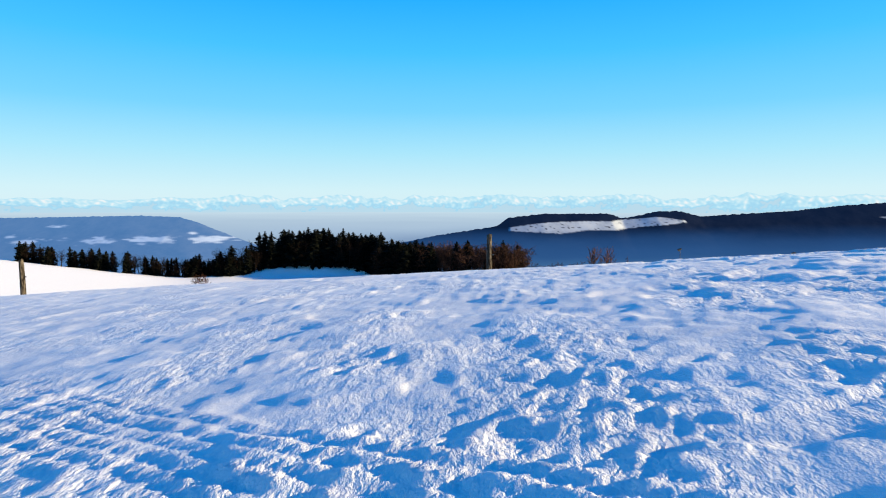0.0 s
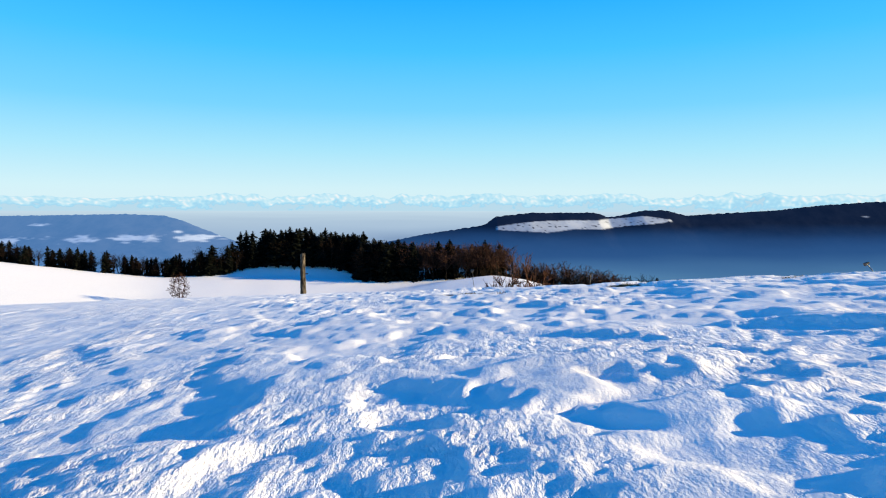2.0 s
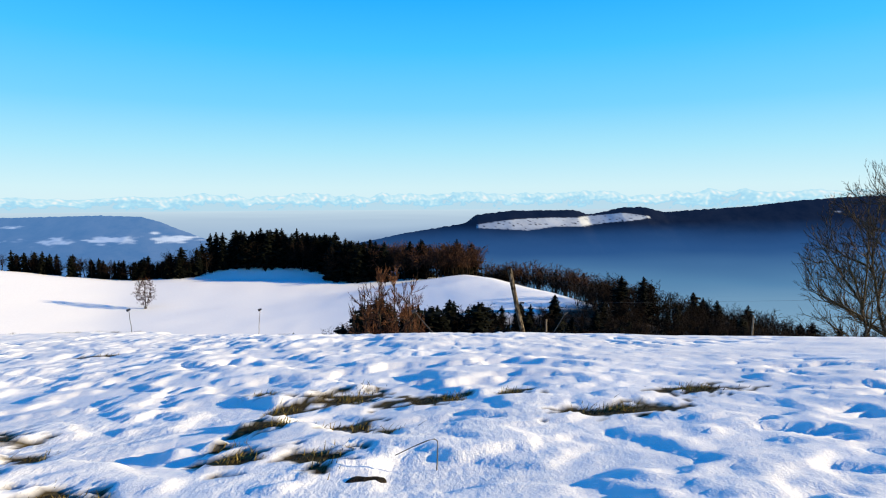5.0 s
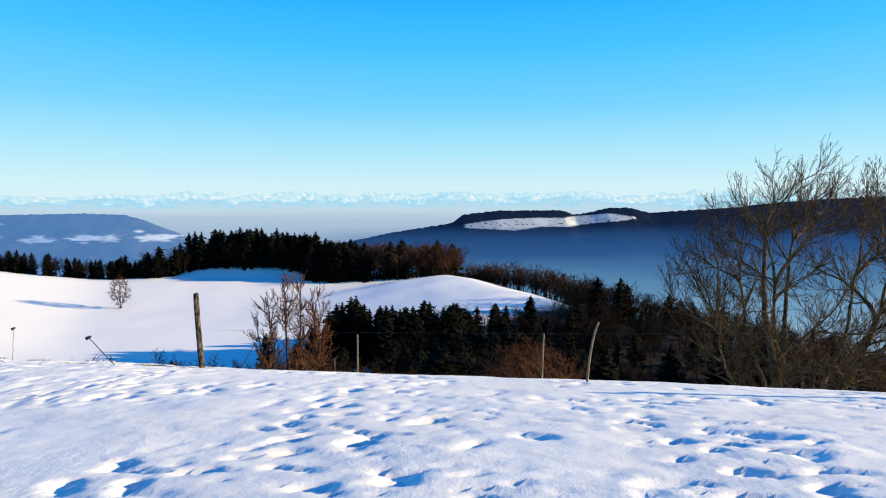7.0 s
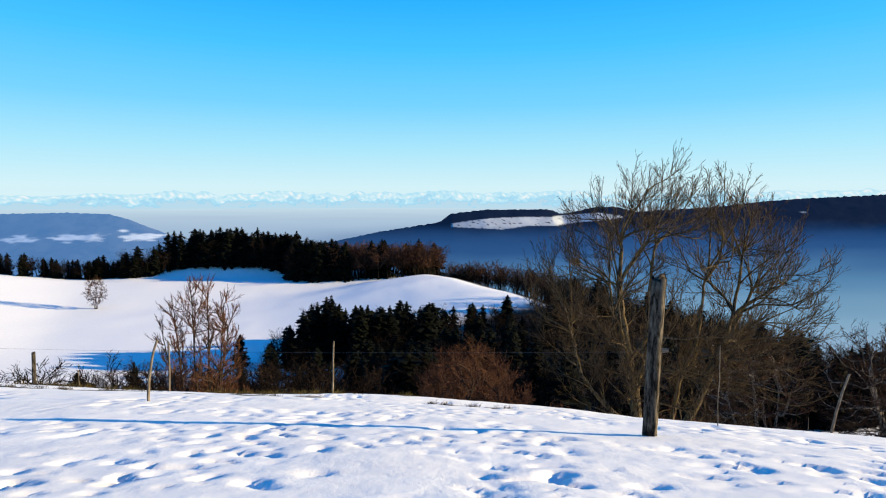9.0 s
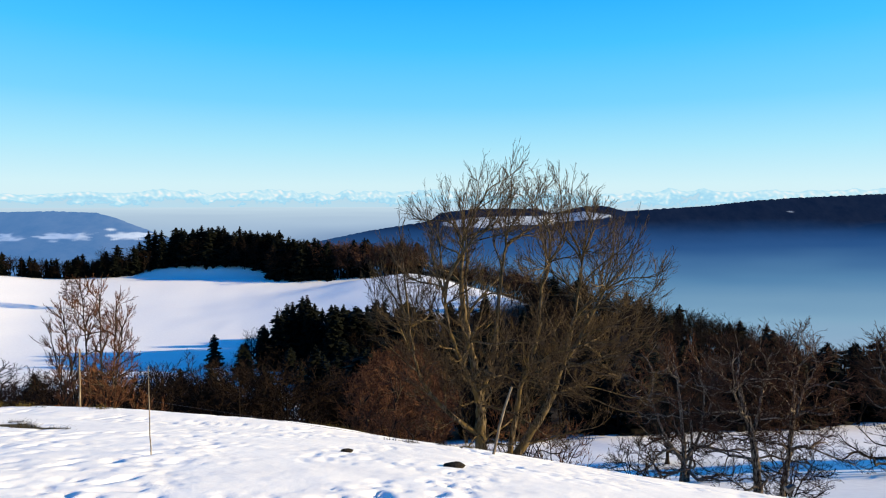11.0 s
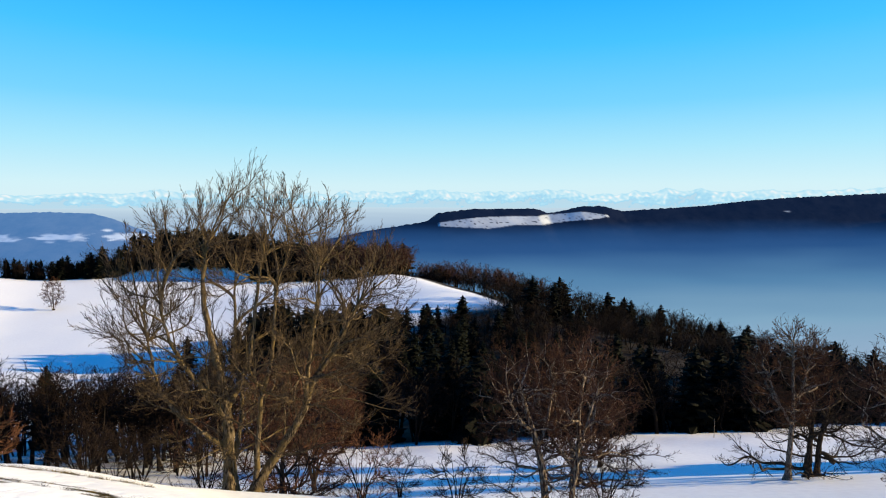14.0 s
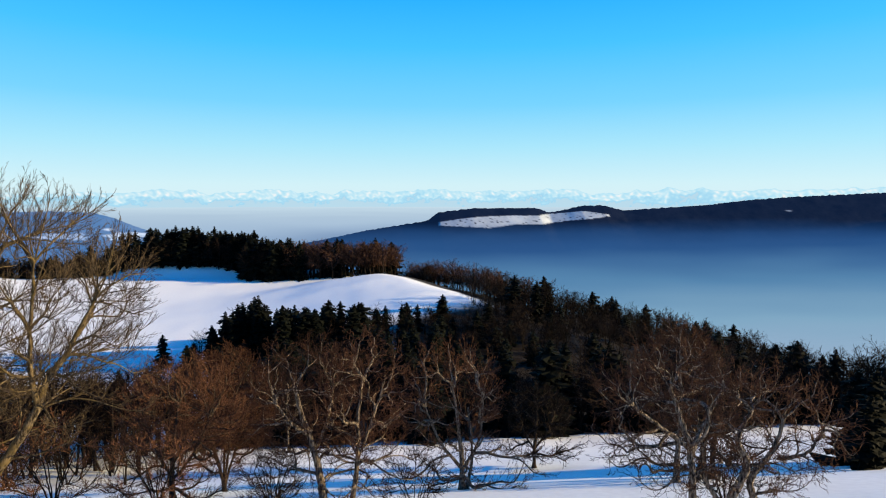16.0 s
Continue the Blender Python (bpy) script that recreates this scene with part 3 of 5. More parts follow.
class Tubes:
    """Many tapered bent tubes gathered into one mesh."""
    def __init__(self):
        self.batches = {}

    def add(self, points, radii, sides):
        self.add_many(np.array(points, float)[None], np.array(radii, float)[None], sides)

    def add_many(self, points, radii, sides):
        self.batches.setdefault((points.shape[1], sides), []).append((points, radii))

    def mesh(self, name):
        co, quads, n = [], [], 0
        for (k, sides), rows in self.batches.items():
            pts, rad = np.concatenate([p for p, r in rows]), np.concatenate([r for p, r in rows])
            m = len(pts)
            d = np.gradient(pts, axis=1)
            d /= np.linalg.norm(d, axis=2, keepdims=True) + 1e-9
            ref = np.where(np.abs(d[:, :1, 2:]) < 0.9, np.array((0.0, 0.0, 1.0)), np.array((1.0, 0.0, 0.0)))
            u = np.cross(d, np.broadcast_to(ref, d.shape))
            u /= np.linalg.norm(u, axis=2, keepdims=True) + 1e-9
            v = np.cross(d, u)
            a = np.arange(sides) * 2 * np.pi / sides
            if sides == 2:                       # blades turn every way
                phi = np.random.default_rng(m).uniform(0, np.pi, m)[:, None, None]
                u = np.cos(phi) * u + np.sin(phi) * v
            ring = pts[:, :, None] + rad[:, :, None, None] * (np.cos(a)[:, None] * u[:, :, None] + np.sin(a)[:, None] * v[:, :, None])
            co.append(ring.reshape(-1, 3))
            i = np.arange(m * k * sides).reshape(m, k, sides)
            j = np.roll(i, -1, 2)
            if sides == 2:                       # finest twigs: a narrow blade each
                i, j = i[:, :, :1], i[:, :, 1:]
            quads.append(np.stack([i[:, :-1], j[:, :-1], j[:, 1:], i[:, 1:]], -1).reshape(-1, 4) + n)
            n += m * k * sides
        return mesh_of(name, np.concatenate(co), np.concatenate(quads))


def unit(v):
    return v / (np.linalg.norm(v, axis=-1, keepdims=True) + 1e-9)


def grow(tubes, r, p, d, length, radius, level, spec):
    """Limbs and, along them, their offshoots, one whole level at a time. p, d: places and directions, length, radius: one each."""
    n, tip = spec["segs"][level], spec["tip"][level]
    m = len(p)
    pts = np.empty((m, n + 1, 3))
    pts[:, 0] = p
    for i in range(n):
        d = unit(d + r.normal(0, spec["bend"][level], (m, 3)) + np.array((0, 0, spec["up"][level])))
        pts[:, i + 1] = pts[:, i] + d * (length / n)[:, None]
    rad = radius[:, None] * (1 - np.arange(n + 1) / n * (1 - tip))
    tubes[0 if level < spec.get("wood", 2) else 1].add_many(pts, rad, spec["sides"][level])
    if level == len(spec["kids"]):
        return
    kids = spec["kids"][level]
    f = spec["from"][level] + (1 - spec["from"][level]) * (np.arange(kids) + r.uniform(0.05, 0.95, (m, kids))) / kids
    s = f * n
    i = np.minimum(s.astype(int), n - 1)
    row = np.arange(m)[:, None]
    a, b = pts[row, i], pts[row, i + 1]
    q = a + (b - a) * (s - i)[..., None]
    axis = unit(b - a)
    side = unit(np.cross(axis, r.normal(0, 1, (m, kids, 3))))
    ang = np.radians(spec["angle"][level]) * r.uniform(0.6, 1.3, (m, kids, 1))
    kd = axis * np.cos(ang) + side * np.sin(ang)
    kl = length[:, None] * spec["ratio"][level] * (1 - spec["short"][level] * f) * r.uniform(0.65, 1.25, (m, kids))
    kr = np.maximum(rad[row, i] * spec["thin"][level], spec["least"])
    grow(tubes, r, q.reshape(-1, 3), kd.reshape(-1, 3), kl.ravel(), kr.ravel(), level + 1, spec)


FAR_BARE = dict(wood=1, kids=[10, 6, 4], segs=[4, 3, 2, 1], bend=[0.06, 0.12, 0.14, 0.14], up=[0.04, 0.07, 0.07, 0.06], tip=[0.3, 0.3, 0.35, 0.4],
                sides=[4, 2, 2, 2], angle=[44, 42, 40], ratio=[0.55, 0.52, 0.55], short=[0.42, 0.35, 0.3], thin=[0.5, 0.6, 0.7], least=0.05)
FAR_BARE["from"] = [0.25, 0.2, 0.2]


def bare_tree(name, x, y, z, stems, seed, spec, bark, twig, label, category="tree", group=""):
    """A leafless tree. stems: (lean dx, lean dy, length, foot radius)."""
    r = np.random.default_rng(seed)
    tree = thing(name, x, y, z, label, category, group)
    tubes = [Tubes(), Tubes()]
    for k, (dx, dy, length, radius) in enumerate(stems):
        d = np.array((dx, dy, 1.0))
        d /= np.linalg.norm(d)
        a = 2 * np.pi * k / max(len(stems), 1)
        foot = np.array((0.9 * radius * math.cos(a) * (len(stems) > 1) * 1.6, 0.9 * radius * math.sin(a) * (len(stems) > 1) * 1.6, -0.3))
        tubes[0].add([foot - d * 0.1, foot + d * 0.25, foot + d * 0.7], [radius * 1.7, radius * 1.25, radius * 1.0], spec["sides"][0])
        grow(tubes, r, (foot + d * 0.6)[None], d[None], np.array([length]), np.array([radius]), 0, spec)
    part_mesh("trunk", tubes[0].mesh("trunk"), bark, tree)
    part_mesh("crown", tubes[1].mesh("crown"), twig, tree, "fine leafless twigs")
    return tree


TWIGS_NEAR = dict(wood=0, kids=[6, 3], segs=[4, 2, 1], bend=[0.08, 0.09, 0.10], up=[0.06, 0.06, 0.05], tip=[0.45, 0.5, 0.6], sides=[4, 3, 2], angle=[36, 34], ratio=[0.48, 0.5], short=[0.35, 0.3], thin=[0.68, 0.75], least=0.0085)
TWIGS_NEAR["from"] = [0.15, 0.15]
TWIGS_CROOKED = dict(TWIGS_NEAR, kids=[4, 3], bend=[0.2, 0.16, 0.12], angle=[48, 42], up=[0.04, 0.06, 0.06])
TWIGS_FAR = dict(TWIGS_NEAR, kids=[5, 3], segs=[3, 2, 1], sides=[3, 2, 2], least=0.017)


def curve_through(points, n):
    """n places along a smooth line through the points."""
    p = np.array(points, float)
    t = np.linspace(0, len(p) - 1, n)
    i = np.minimum(t.astype(int), len(p) - 2)
    u = (t - i)[:, None]
    a, b, c, d = p[np.maximum(i - 1, 0)], p[i], p[i + 1], p[np.minimum(i + 2, len(p) - 1)]
    return 0.5 * (2 * b + (c - a) * u + (2 * a - 5 * b + 4 * c - d) * u ** 2 + (3 * b - a - 3 * c + d) * u ** 3)


def crown_tree(name, x, y, boles, lobes, limbs, seed, twigs, bark, twig, label, group="", spring=1.2, wiggle=0.05, twig_length=1.5, sprigs=8, lift=0.45, category="tree", bare_to=0.22, reach=0.9, slim=1.5):
    """A leafless tree whose limbs reach out from its boles to fill a crown. boles: (points, radius at foot, radius at top);
    lobes of the crown: centre, half widths, height above and depth below the centre, share of the limbs."""
    r = np.random.default_rng(seed)
    tree = thing(name, x, y, height(x, y), label, category, group)
    tubes = [Tubes(), Tubes()]
    place, way, owner, step = [], [], [], []
    for points, r0, r1 in boles:
        n = 6 * len(points)
        pts = curve_through(points, n)
        pts[1:-1] += r.normal(0, 0.018, (n - 2, 3))
        f = np.linspace(0, 1, n)
        rad = r0 + (r1 - r0) * f ** 0.8
        if points[0][2] < 0.2:
            rad = rad * (1 + 0.7 * np.exp(-np.maximum(pts[:, 2], 0) / 0.35))
        tubes[0].add(pts, rad * r.uniform(0.93, 1.07, n), 10)
        d = unit(np.gradient(pts, axis=0))
        for k in range(n):
            if pts[k, 2] > spring:
                place.append(pts[k]), way.append(d[k]), owner.append(-1), step.append(0)
    goals = []
    for cx, cy, cz, rx, ry, top, low, share in lobes:
        m = int(limbs * share)
        v = unit(r.normal(0, 1, (m * 14, 3))) * (r.uniform(0.3, 1, (m * 14, 1)) ** 0.42)
        v = np.stack([cx + rx * v[:, 0], cy + ry * v[:, 1], cz + np.where(v[:, 2] > 0, top, low) * v[:, 2]], 1)
        v = v[v[:, 2] > 0.3]
        chosen, far = [int(r.integers(len(v)))], np.full(len(v), 1e9)
        for k in range(m - 1):
            far = np.minimum(far, ((v - v[chosen[-1]]) ** 2).sum(1) * r.uniform(0.7, 1.3, len(v)))
            chosen.append(int(far.argmax()))
        goals.append(v[chosen])
    goals = np.concatenate(goals)
    stem = np.array(place)
    goals = goals[np.argsort([((stem - g) ** 2).sum(1).min() for g in goals])]
    lines, parent, joint, depth = [], [], [], {-1: 0}
    n = 10
    s = np.linspace(0, 1, n)[:, None]
    for k, g in enumerate(goals):
        P, W = np.array(place), np.array(way)
        to = g - P
        dist = np.linalg.norm(to, axis=1) + 1e-6
        cost = dist * (1 + reach * (1 - (to * W).sum(1) / dist)) + 0.9 * np.maximum(P[:, 2] - g[2], 0) + 0.45 * reach * np.array([depth[o] for o in owner])
        i = int(cost.argmin())
        L, d = dist[i], to[i] / dist[i]
        d0 = unit(0.75 * W[i] + 0.7 * d + r.normal(0, 0.12, 3))
        d1 = unit(0.8 * d + np.array((0, 0, lift)) + r.normal(0, 0.15, 3))
        b0, b1, b2, b3 = P[i], P[i] + d0 * 0.38 * L, g - d1 * 0.36 * L, g
        pts = (1 - s) ** 3 * b0 + 3 * s * (1 - s) ** 2 * b1 + 3 * s * s * (1 - s) * b2 + s ** 3 * b3
        for q in (1, 2, 3):
            pts = pts + wiggle * L / q * np.sin(np.pi * q * s) * r.normal(0, 0.6, 3)
        lines.append(pts), parent.append(owner[i]), joint.append(step[i])
        depth[k] = depth[owner[i]] + 1
        dd = unit(np.gradient(pts, axis=0))
        for j in range(3, n - 1, 2):
            place.append(pts[j]), way.append(dd[j]), owner.append(k), step.append(j)
    # thickness: each limb carries what grows from it
    rad = np.full((len(lines), n), 0.0)
    for k in range(len(lines) - 1, -1, -1):
        L = np.linalg.norm(lines[k][-1] - lines[k][0])
        own = twigs["least"] * slim * (1.0 + (0.5 * L + 0.7) * (1 - np.linspace(0, 1, n)))
        rad[k] = (rad[k] + own ** 2.05) ** (1 / 2.05)
        if parent[k] >= 0:
            rad[parent[k], : joint[k] + 1] += rad[k, 0] ** 2.05
    rad = np.minimum(rad, max(b[1] for b in boles) * 0.5)
    lines = np.array(lines)
    tubes[0].add_many(lines, rad, 5)
    m = len(lines)
    f = bare_to + (1 - bare_to) * (np.arange(sprigs) + r.uniform(0.1, 0.9, (m, sprigs))) / sprigs
    f[:, -1] = 0.999
    q = f * (n - 1)
    i = np.minimum(q.astype(int), n - 2)
    row = np.arange(m)[:, None]
    a, b = lines[row, i], lines[row, i + 1]
    axis = unit(b - a)
    side = unit(np.cross(axis, r.normal(0, 1, (m, sprigs, 3))))
    ang = np.radians(40) * r.uniform(0.55, 1.3, (m, sprigs, 1))
    ang[:, -1] *= 0.3
    d = unit(axis * np.cos(ang) + side * np.sin(ang) + np.array((0, 0, 0.12)))
    length = twig_length * (1.05 - 0.4 * f) * r.uniform(0.6, 1.3, (m, sprigs))
    start = (a + (b - a) * (q - i)[..., None]).reshape(-1, 3)
    grow(tubes, r, start, d.reshape(-1, 3), length.ravel(), np.full(m * sprigs, twigs["least"] * 1.35), 0, twigs)
    part_mesh("trunk", tubes[0].mesh("trunk"), bark, tree)
    part_mesh("crown", tubes[1].mesh("crown"), twig, tree, "fine leafless twigs")
    return tree


def conifer(name, seed, h, label, slim=0.17):
    """A spruce: straight trunk and whorls of drooping jagged boughs."""
    r = np.random.default_rng(seed)
    tree = thing(name, 0, 0, 0, label, "tree", "spruces")
    t = Tubes()
    t.add([(0, 0, -0.8), (0, 0, h * 0.5), (0, 0, h * 0.98)], [h * 0.016, h * 0.010, 0.03], 6)
    part_mesh("trunk", t.mesh("trunk"), BARK_FAR, tree)
    co, tris = [], []
    z = h * r.uniform(0.04, 0.10)
    lop = r.uniform(0, 6.3)
    while z < h * 0.99:
        f = 1 - z / h
        reach = h * slim * (0.10 + 0.90 * f ** 0.58) * r.uniform(0.62, 1.14) * min(1.0, 0.30 + 7 * f) + 0.10
        boughs = int(5 + 6 * f)
        a0 = r.uniform(0, 6.3)
        for b in range(boughs):
            a = a0 + (b + r.uniform(-0.45, 0.45)) * 2 * np.pi / boughs
            L = reach * r.uniform(0.45, 1.3) * (1 + 0.2 * math.cos(a - lop))
            w = 2 * np.pi * reach / boughs * r.uniform(0.45, 0.9)
            ca, sa = math.cos(a), math.sin(a)
            drop = L * r.uniform(0.05, 0.55)
            n = len(co)
            # a tapering spray with a ragged tip and a hanging fringe
            for rad, wid, dz in ((0.0, 0.2 * w, 0.012 * h), (0.5 * L, w, -0.3 * drop), (L, 0.08 * w, -0.7 * drop + 0.01 * h), (0.8 * L, 0.9 * w, -drop - 0.03 * h * f), (0.35 * L, 0.7 * w, -0.5 * drop - 0.05 * h * f)):
                for s in (-0.5, 0.5):
                    rr = rad * r.uniform(0.85, 1.15)
                    co.append((ca * rr - sa * wid * s, sa * rr + ca * wid * s, z + dz + r.normal(0, 0.006 * h)))
            tris += [(n, n + 1, n + 3), (n, n + 3, n + 2), (n + 2, n + 3, n + 5), (n + 2, n + 5, n + 4), (n + 2, n + 4, n + 6), (n + 3, n + 5, n + 7), (n + 2, n + 3, n + 8)]
        z += h * (0.020 + 0.026 * f) * r.uniform(0.8, 1.25)
    me = mesh_of("crown", np.array(co), np.array(tris), flat=True)
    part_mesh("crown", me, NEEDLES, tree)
    return tree


# ---- near trees on the slope below the pasture ----
ASH_BOLES = (
    (((0, 0, -0.6), (-0.05, 0, 2.0), (-0.1, 0, 3.6), (-0.35, 0.1, 5.1), (-0.7, 0.1, 6.8), (-0.9, 0, 8.6), (-0.8, 0.2, 10.2)), 0.29, 0.06),
    (((-0.08, 0, 3.7), (0.35, 0.5, 4.6), (0.75, 0.9, 5.9), (0.95, 1.2, 8.0), (1.3, 1.4, 10.4)), 0.16, 0.05),
    (((0.85, -0.1, -0.6), (1.15, -0.1, 0.5), (1.95, 0.1, 1.7), (3.0, 0.2, 3.4), (3.5, 0.3, 4.8), (4.3, 0.4, 5.9), (5.4, 0.5, 8.0)), 0.27, 0.06),
    (((3.1, 0.2, 3.6), (3.3, -0.5, 5.2), (3.6, -0.9, 7.0), (3.9, -1.0, 9.6)), 0.13, 0.045),
    (((1.0, 0.0, 0.3), (1.2, -0.5, 2.1), (1.5, -0.8, 4.4), (1.95, -1.1, 6.0), (2.2, -1.2, 8.6)), 0.15, 0.05),
    (((-0.05, 0, 2.0), (-0.75, -0.1, 2.5), (-1.9, -0.3, 3.6), (-2.7, -0.3, 4.9), (-3.1, -0.2, 6.8)), 0.13, 0.045),
    (((0.1, 0.3, 1.4), (0.2, 1.4, 3.4), (-0.2, 2.2, 5.6), (-0.3, 2.8, 8.4)), 0.13, 0.045),
    (((-0.1, 0, 3.2), (-0.7, -1.0, 4.8), (-1.5, -1.8, 6.6), (-1.9, -2.2, 8.6)), 0.12, 0.045))
crown_tree("ash_tree", 33.3, 24.4, ASH_BOLES, ((1.4, 0, 7.8, 6.1, 5.5, 5.4, 4.4, 0.9), (1.9, 0, 4.0, 6.0, 4.6, 2.0, 2.2, 0.1)), 290, 80, dict(TWIGS_NEAR, kids=[5, 3], up=[0.08, 0.08, 0.07], angle=[27, 28], bend=[0.045, 0.05, 0.06], least=0.0072), BARK_ASH, TWIG_ASH,
           "tall leafless ash tree with several lichen-yellowed stems on the slope", wiggle=0.022, twig_length=1.25, sprigs=9, lift=0.8, bare_to=0.42, reach=2.4, slim=1.6)
FRUIT = "fruit trees on the slope"
crown_tree("fruit_tree", 46.8, 26.9, ((((0.9, 0, -0.6), (0.75, 0, 1.0), (0.35, 0, 3.4), (-0.2, 0, 5.2), (-0.5, 0.1, 6.4)), 0.24, 0.08), (((0.35, 0, 3.4), (0.9, 0.4, 4.6), (1.2, 0.5, 6.2)), 0.12, 0.05), (((0.1, 0, 4.2), (-0.6, -0.5, 5.0), (-1.2, -0.8, 6.0)), 0.1, 0.045)),
           ((-0.1, 0, 6.1, 2.8, 2.6, 2.7, 3.4, 0.8), (0.2, 0, 2.8, 3.4, 2.6, 1.0, 1.8, 0.2)), 95, 21, TWIGS_CROOKED, BARK_PALE, TWIG_RED, "gnarled leafless fruit tree with a leaning trunk", FRUIT, 1.6, 0.13, 1.0, 8)
crown_tree("fruit_tree", 48.6, 26.9, ((((0.15, 0, -0.6), (0.3, 0, 1.0), (0.55, 0, 3.4), (0.6, 0, 5.2), (0.8, 0.1, 6.8)), 0.17, 0.06), (((0.5, 0, 3.0), (1.1, 0.4, 4.4), (1.7, 0.5, 6.2)), 0.1, 0.045)),
           ((0.7, 0, 6.2, 2.5, 2.4, 2.8, 3.4, 0.8), (0.9, 0, 2.8, 3.2, 2.4, 1.0, 1.8, 0.2)), 80, 22, TWIGS_CROOKED, BARK_PALE, TWIG_RED, "slim leafless fruit tree with crooked pale twigs", FRUIT, 1.6, 0.12, 1.0, 8)
crown_tree("fruit_tree", 61.2, 20.6, ((((1.3, 0, -0.6), (1.15, 0, 1.5), (0.95, 0, 4.4), (0.5, 0, 5.8), (0.1, 0.1, 7.0)), 0.2, 0.07), (((0.95, 0, 4.4), (1.6, 0.3, 5.4), (2.4, 0.4, 6.8)), 0.12, 0.045), (((0.9, 0, 4.6), (-0.4, -0.3, 5.6), (-1.7, -0.4, 6.6)), 0.11, 0.045)),
           ((0.1, 0, 6.3, 3.3, 2.8, 2.6, 3.2, 1.0),), 85, 23, TWIGS_CROOKED, BARK_PALE, TWIG_RED, "spreading leafless fruit tree with twisted limbs", FRUIT, 3.0, 0.15, 0.95, 7)
crown_tree("fruit_tree", 64.4, 21.6, ((((0.2, 0, -0.6), (0.0, 0, 1.4), (0.7, 0, 3.2), (0.3, 0, 4.4), (0.9, 0, 5.6)), 0.24, 0.08), (((0.6, 0, -0.6), (1.1, 0, 1.4), (1.0, 0.1, 2.6), (2.1, 0.2, 3.9), (2.4, 0.2, 5.2)), 0.22, 0.06), (((0.1, 0.1, 1.2), (-0.8, 0.2, 2.4), (-1.1, 0.2, 4.0)), 0.14, 0.05), (((2.2, 0.2, 3.4), (3.3, 0, 3.6), (4.0, 0, 4.6)), 0.1, 0.04)),
           ((1.4, 0, 4.9, 3.5, 2.8, 2.6, 2.6, 1.0),), 85, 24, TWIGS_CROOKED, BARK_PALE, TWIG_BROWN, "low leafless fruit tree with a tangled crown", FRUIT, 1.4, 0.16, 0.95, 7)
FIELD = "trees in the field"
crown_tree("field_tree", 75.8, 47.8, ((((0.1, 0, -0.8), (0.2, 0, 3.0), (0.35, 0, 6.5), (0.2, 0, 9.5), (0.1, 0, 12.4)), 0.30, 0.07), (((0.3, 0, 5.0), (-1.0, 0.3, 7.4), (-1.9, 0.4, 9.6)), 0.14, 0.06), (((0.3, 0, 6.0), (1.4, 0.3, 8.4), (1.9, 0.3, 10.6)), 0.13, 0.06)),
           ((-0.2, 0, 9.4, 3.7, 3.4, 5.0, 4.4, 1.0),), 95, 31, dict(TWIGS_FAR, least=0.014), BARK_PALE, TWIG_BROWN, "tall slender leafless tree with pale stem above the snowy field", FIELD, 4.0, 0.07, 1.5, 8)
crown_tree("field_tree", 79.6, 50.0, ((((0, 0, -0.8), (0.05, 0, 3.0), (0.2, 0, 6.0), (0.1, 0, 9.6)), 0.36, 0.1), (((0.9, 0, -0.8), (1.0, 0, 3.0), (1.6, 0, 6.0), (1.9, 0, 9.0)), 0.32, 0.1)),
           ((0.6, 0, 7.6, 4.4, 3.8, 5.4, 4.0, 0.7), (-0.6, 0, 2.6, 9.2, 5.0, 1.2, 2.0, 0.3)), 110, 32, dict(TWIGS_FAR, least=0.016), BARK_BROWN, TWIG_GREY, "stout twin-stemmed leafless tree with dark low limbs", FIELD, 1.6, 0.10, 1.5, 7, 0.15)
crown_tree("round_tree", 30.3, 58.5, ((((-0.5, 0, -0.8), (-0.6, 0, 2.5), (-0.3, 0, 5.5), (0.2, 0, 9.5)), 0.34, 0.09), (((-0.5, 0, 2.4), (-2.0, 0.3, 5.0), (-3.2, 0.5, 8.4)), 0.18, 0.06), (((-0.5, 0, 2.2), (1.4, 0.2, 4.6), (3.0, 0.3, 8.0)), 0.18, 0.06)),
           ((0.6, 0, 8.6, 5.8, 5.0, 5.6, 4.4, 0.78), (-0.4, 0, 2.4, 7.0, 4.0, 1.4, 1.8, 0.22)), 170, 41, dict(TWIGS_FAR, least=0.015), BARK_BROWN, TWIG_BROWN, "round leafless tree with a dense russet crown", FIELD, 1.2, 0.05, 1.7, 9)
crown_tree("round_tree", 57.6, 52.5, ((((0, 0, -0.8), (0, 0, 2.5), (-0.3, 0, 5.5), (-0.9, 0, 10.0)), 0.34, 0.09), (((0, 0, 1.8), (1.6, 0.2, 4.6), (2.0, 0.3, 8.4)), 0.2, 0.07), (((0, 0, 2.0), (-2.0, -0.2, 4.6), (-3.4, -0.2, 8.0)), 0.2, 0.07), (((0.3, 0.2, -0.6), (1.0, 0.4, 3.0), (0.6, 0.6, 7.6)), 0.2, 0.07)),
           ((-1.1, 0, 8.4, 4.9, 4.4, 5.5, 4.6, 0.72), (1.2, 0, 2.2, 8.4, 4.0, 1.4, 1.7, 0.28)), 115, 42, dict(TWIGS_FAR, least=0.015), BARK_PALE, TWIG_BROWN, "broad leafless tree with a russet crown and low limbs", FIELD, 1.0, 0.09, 1.5, 7)
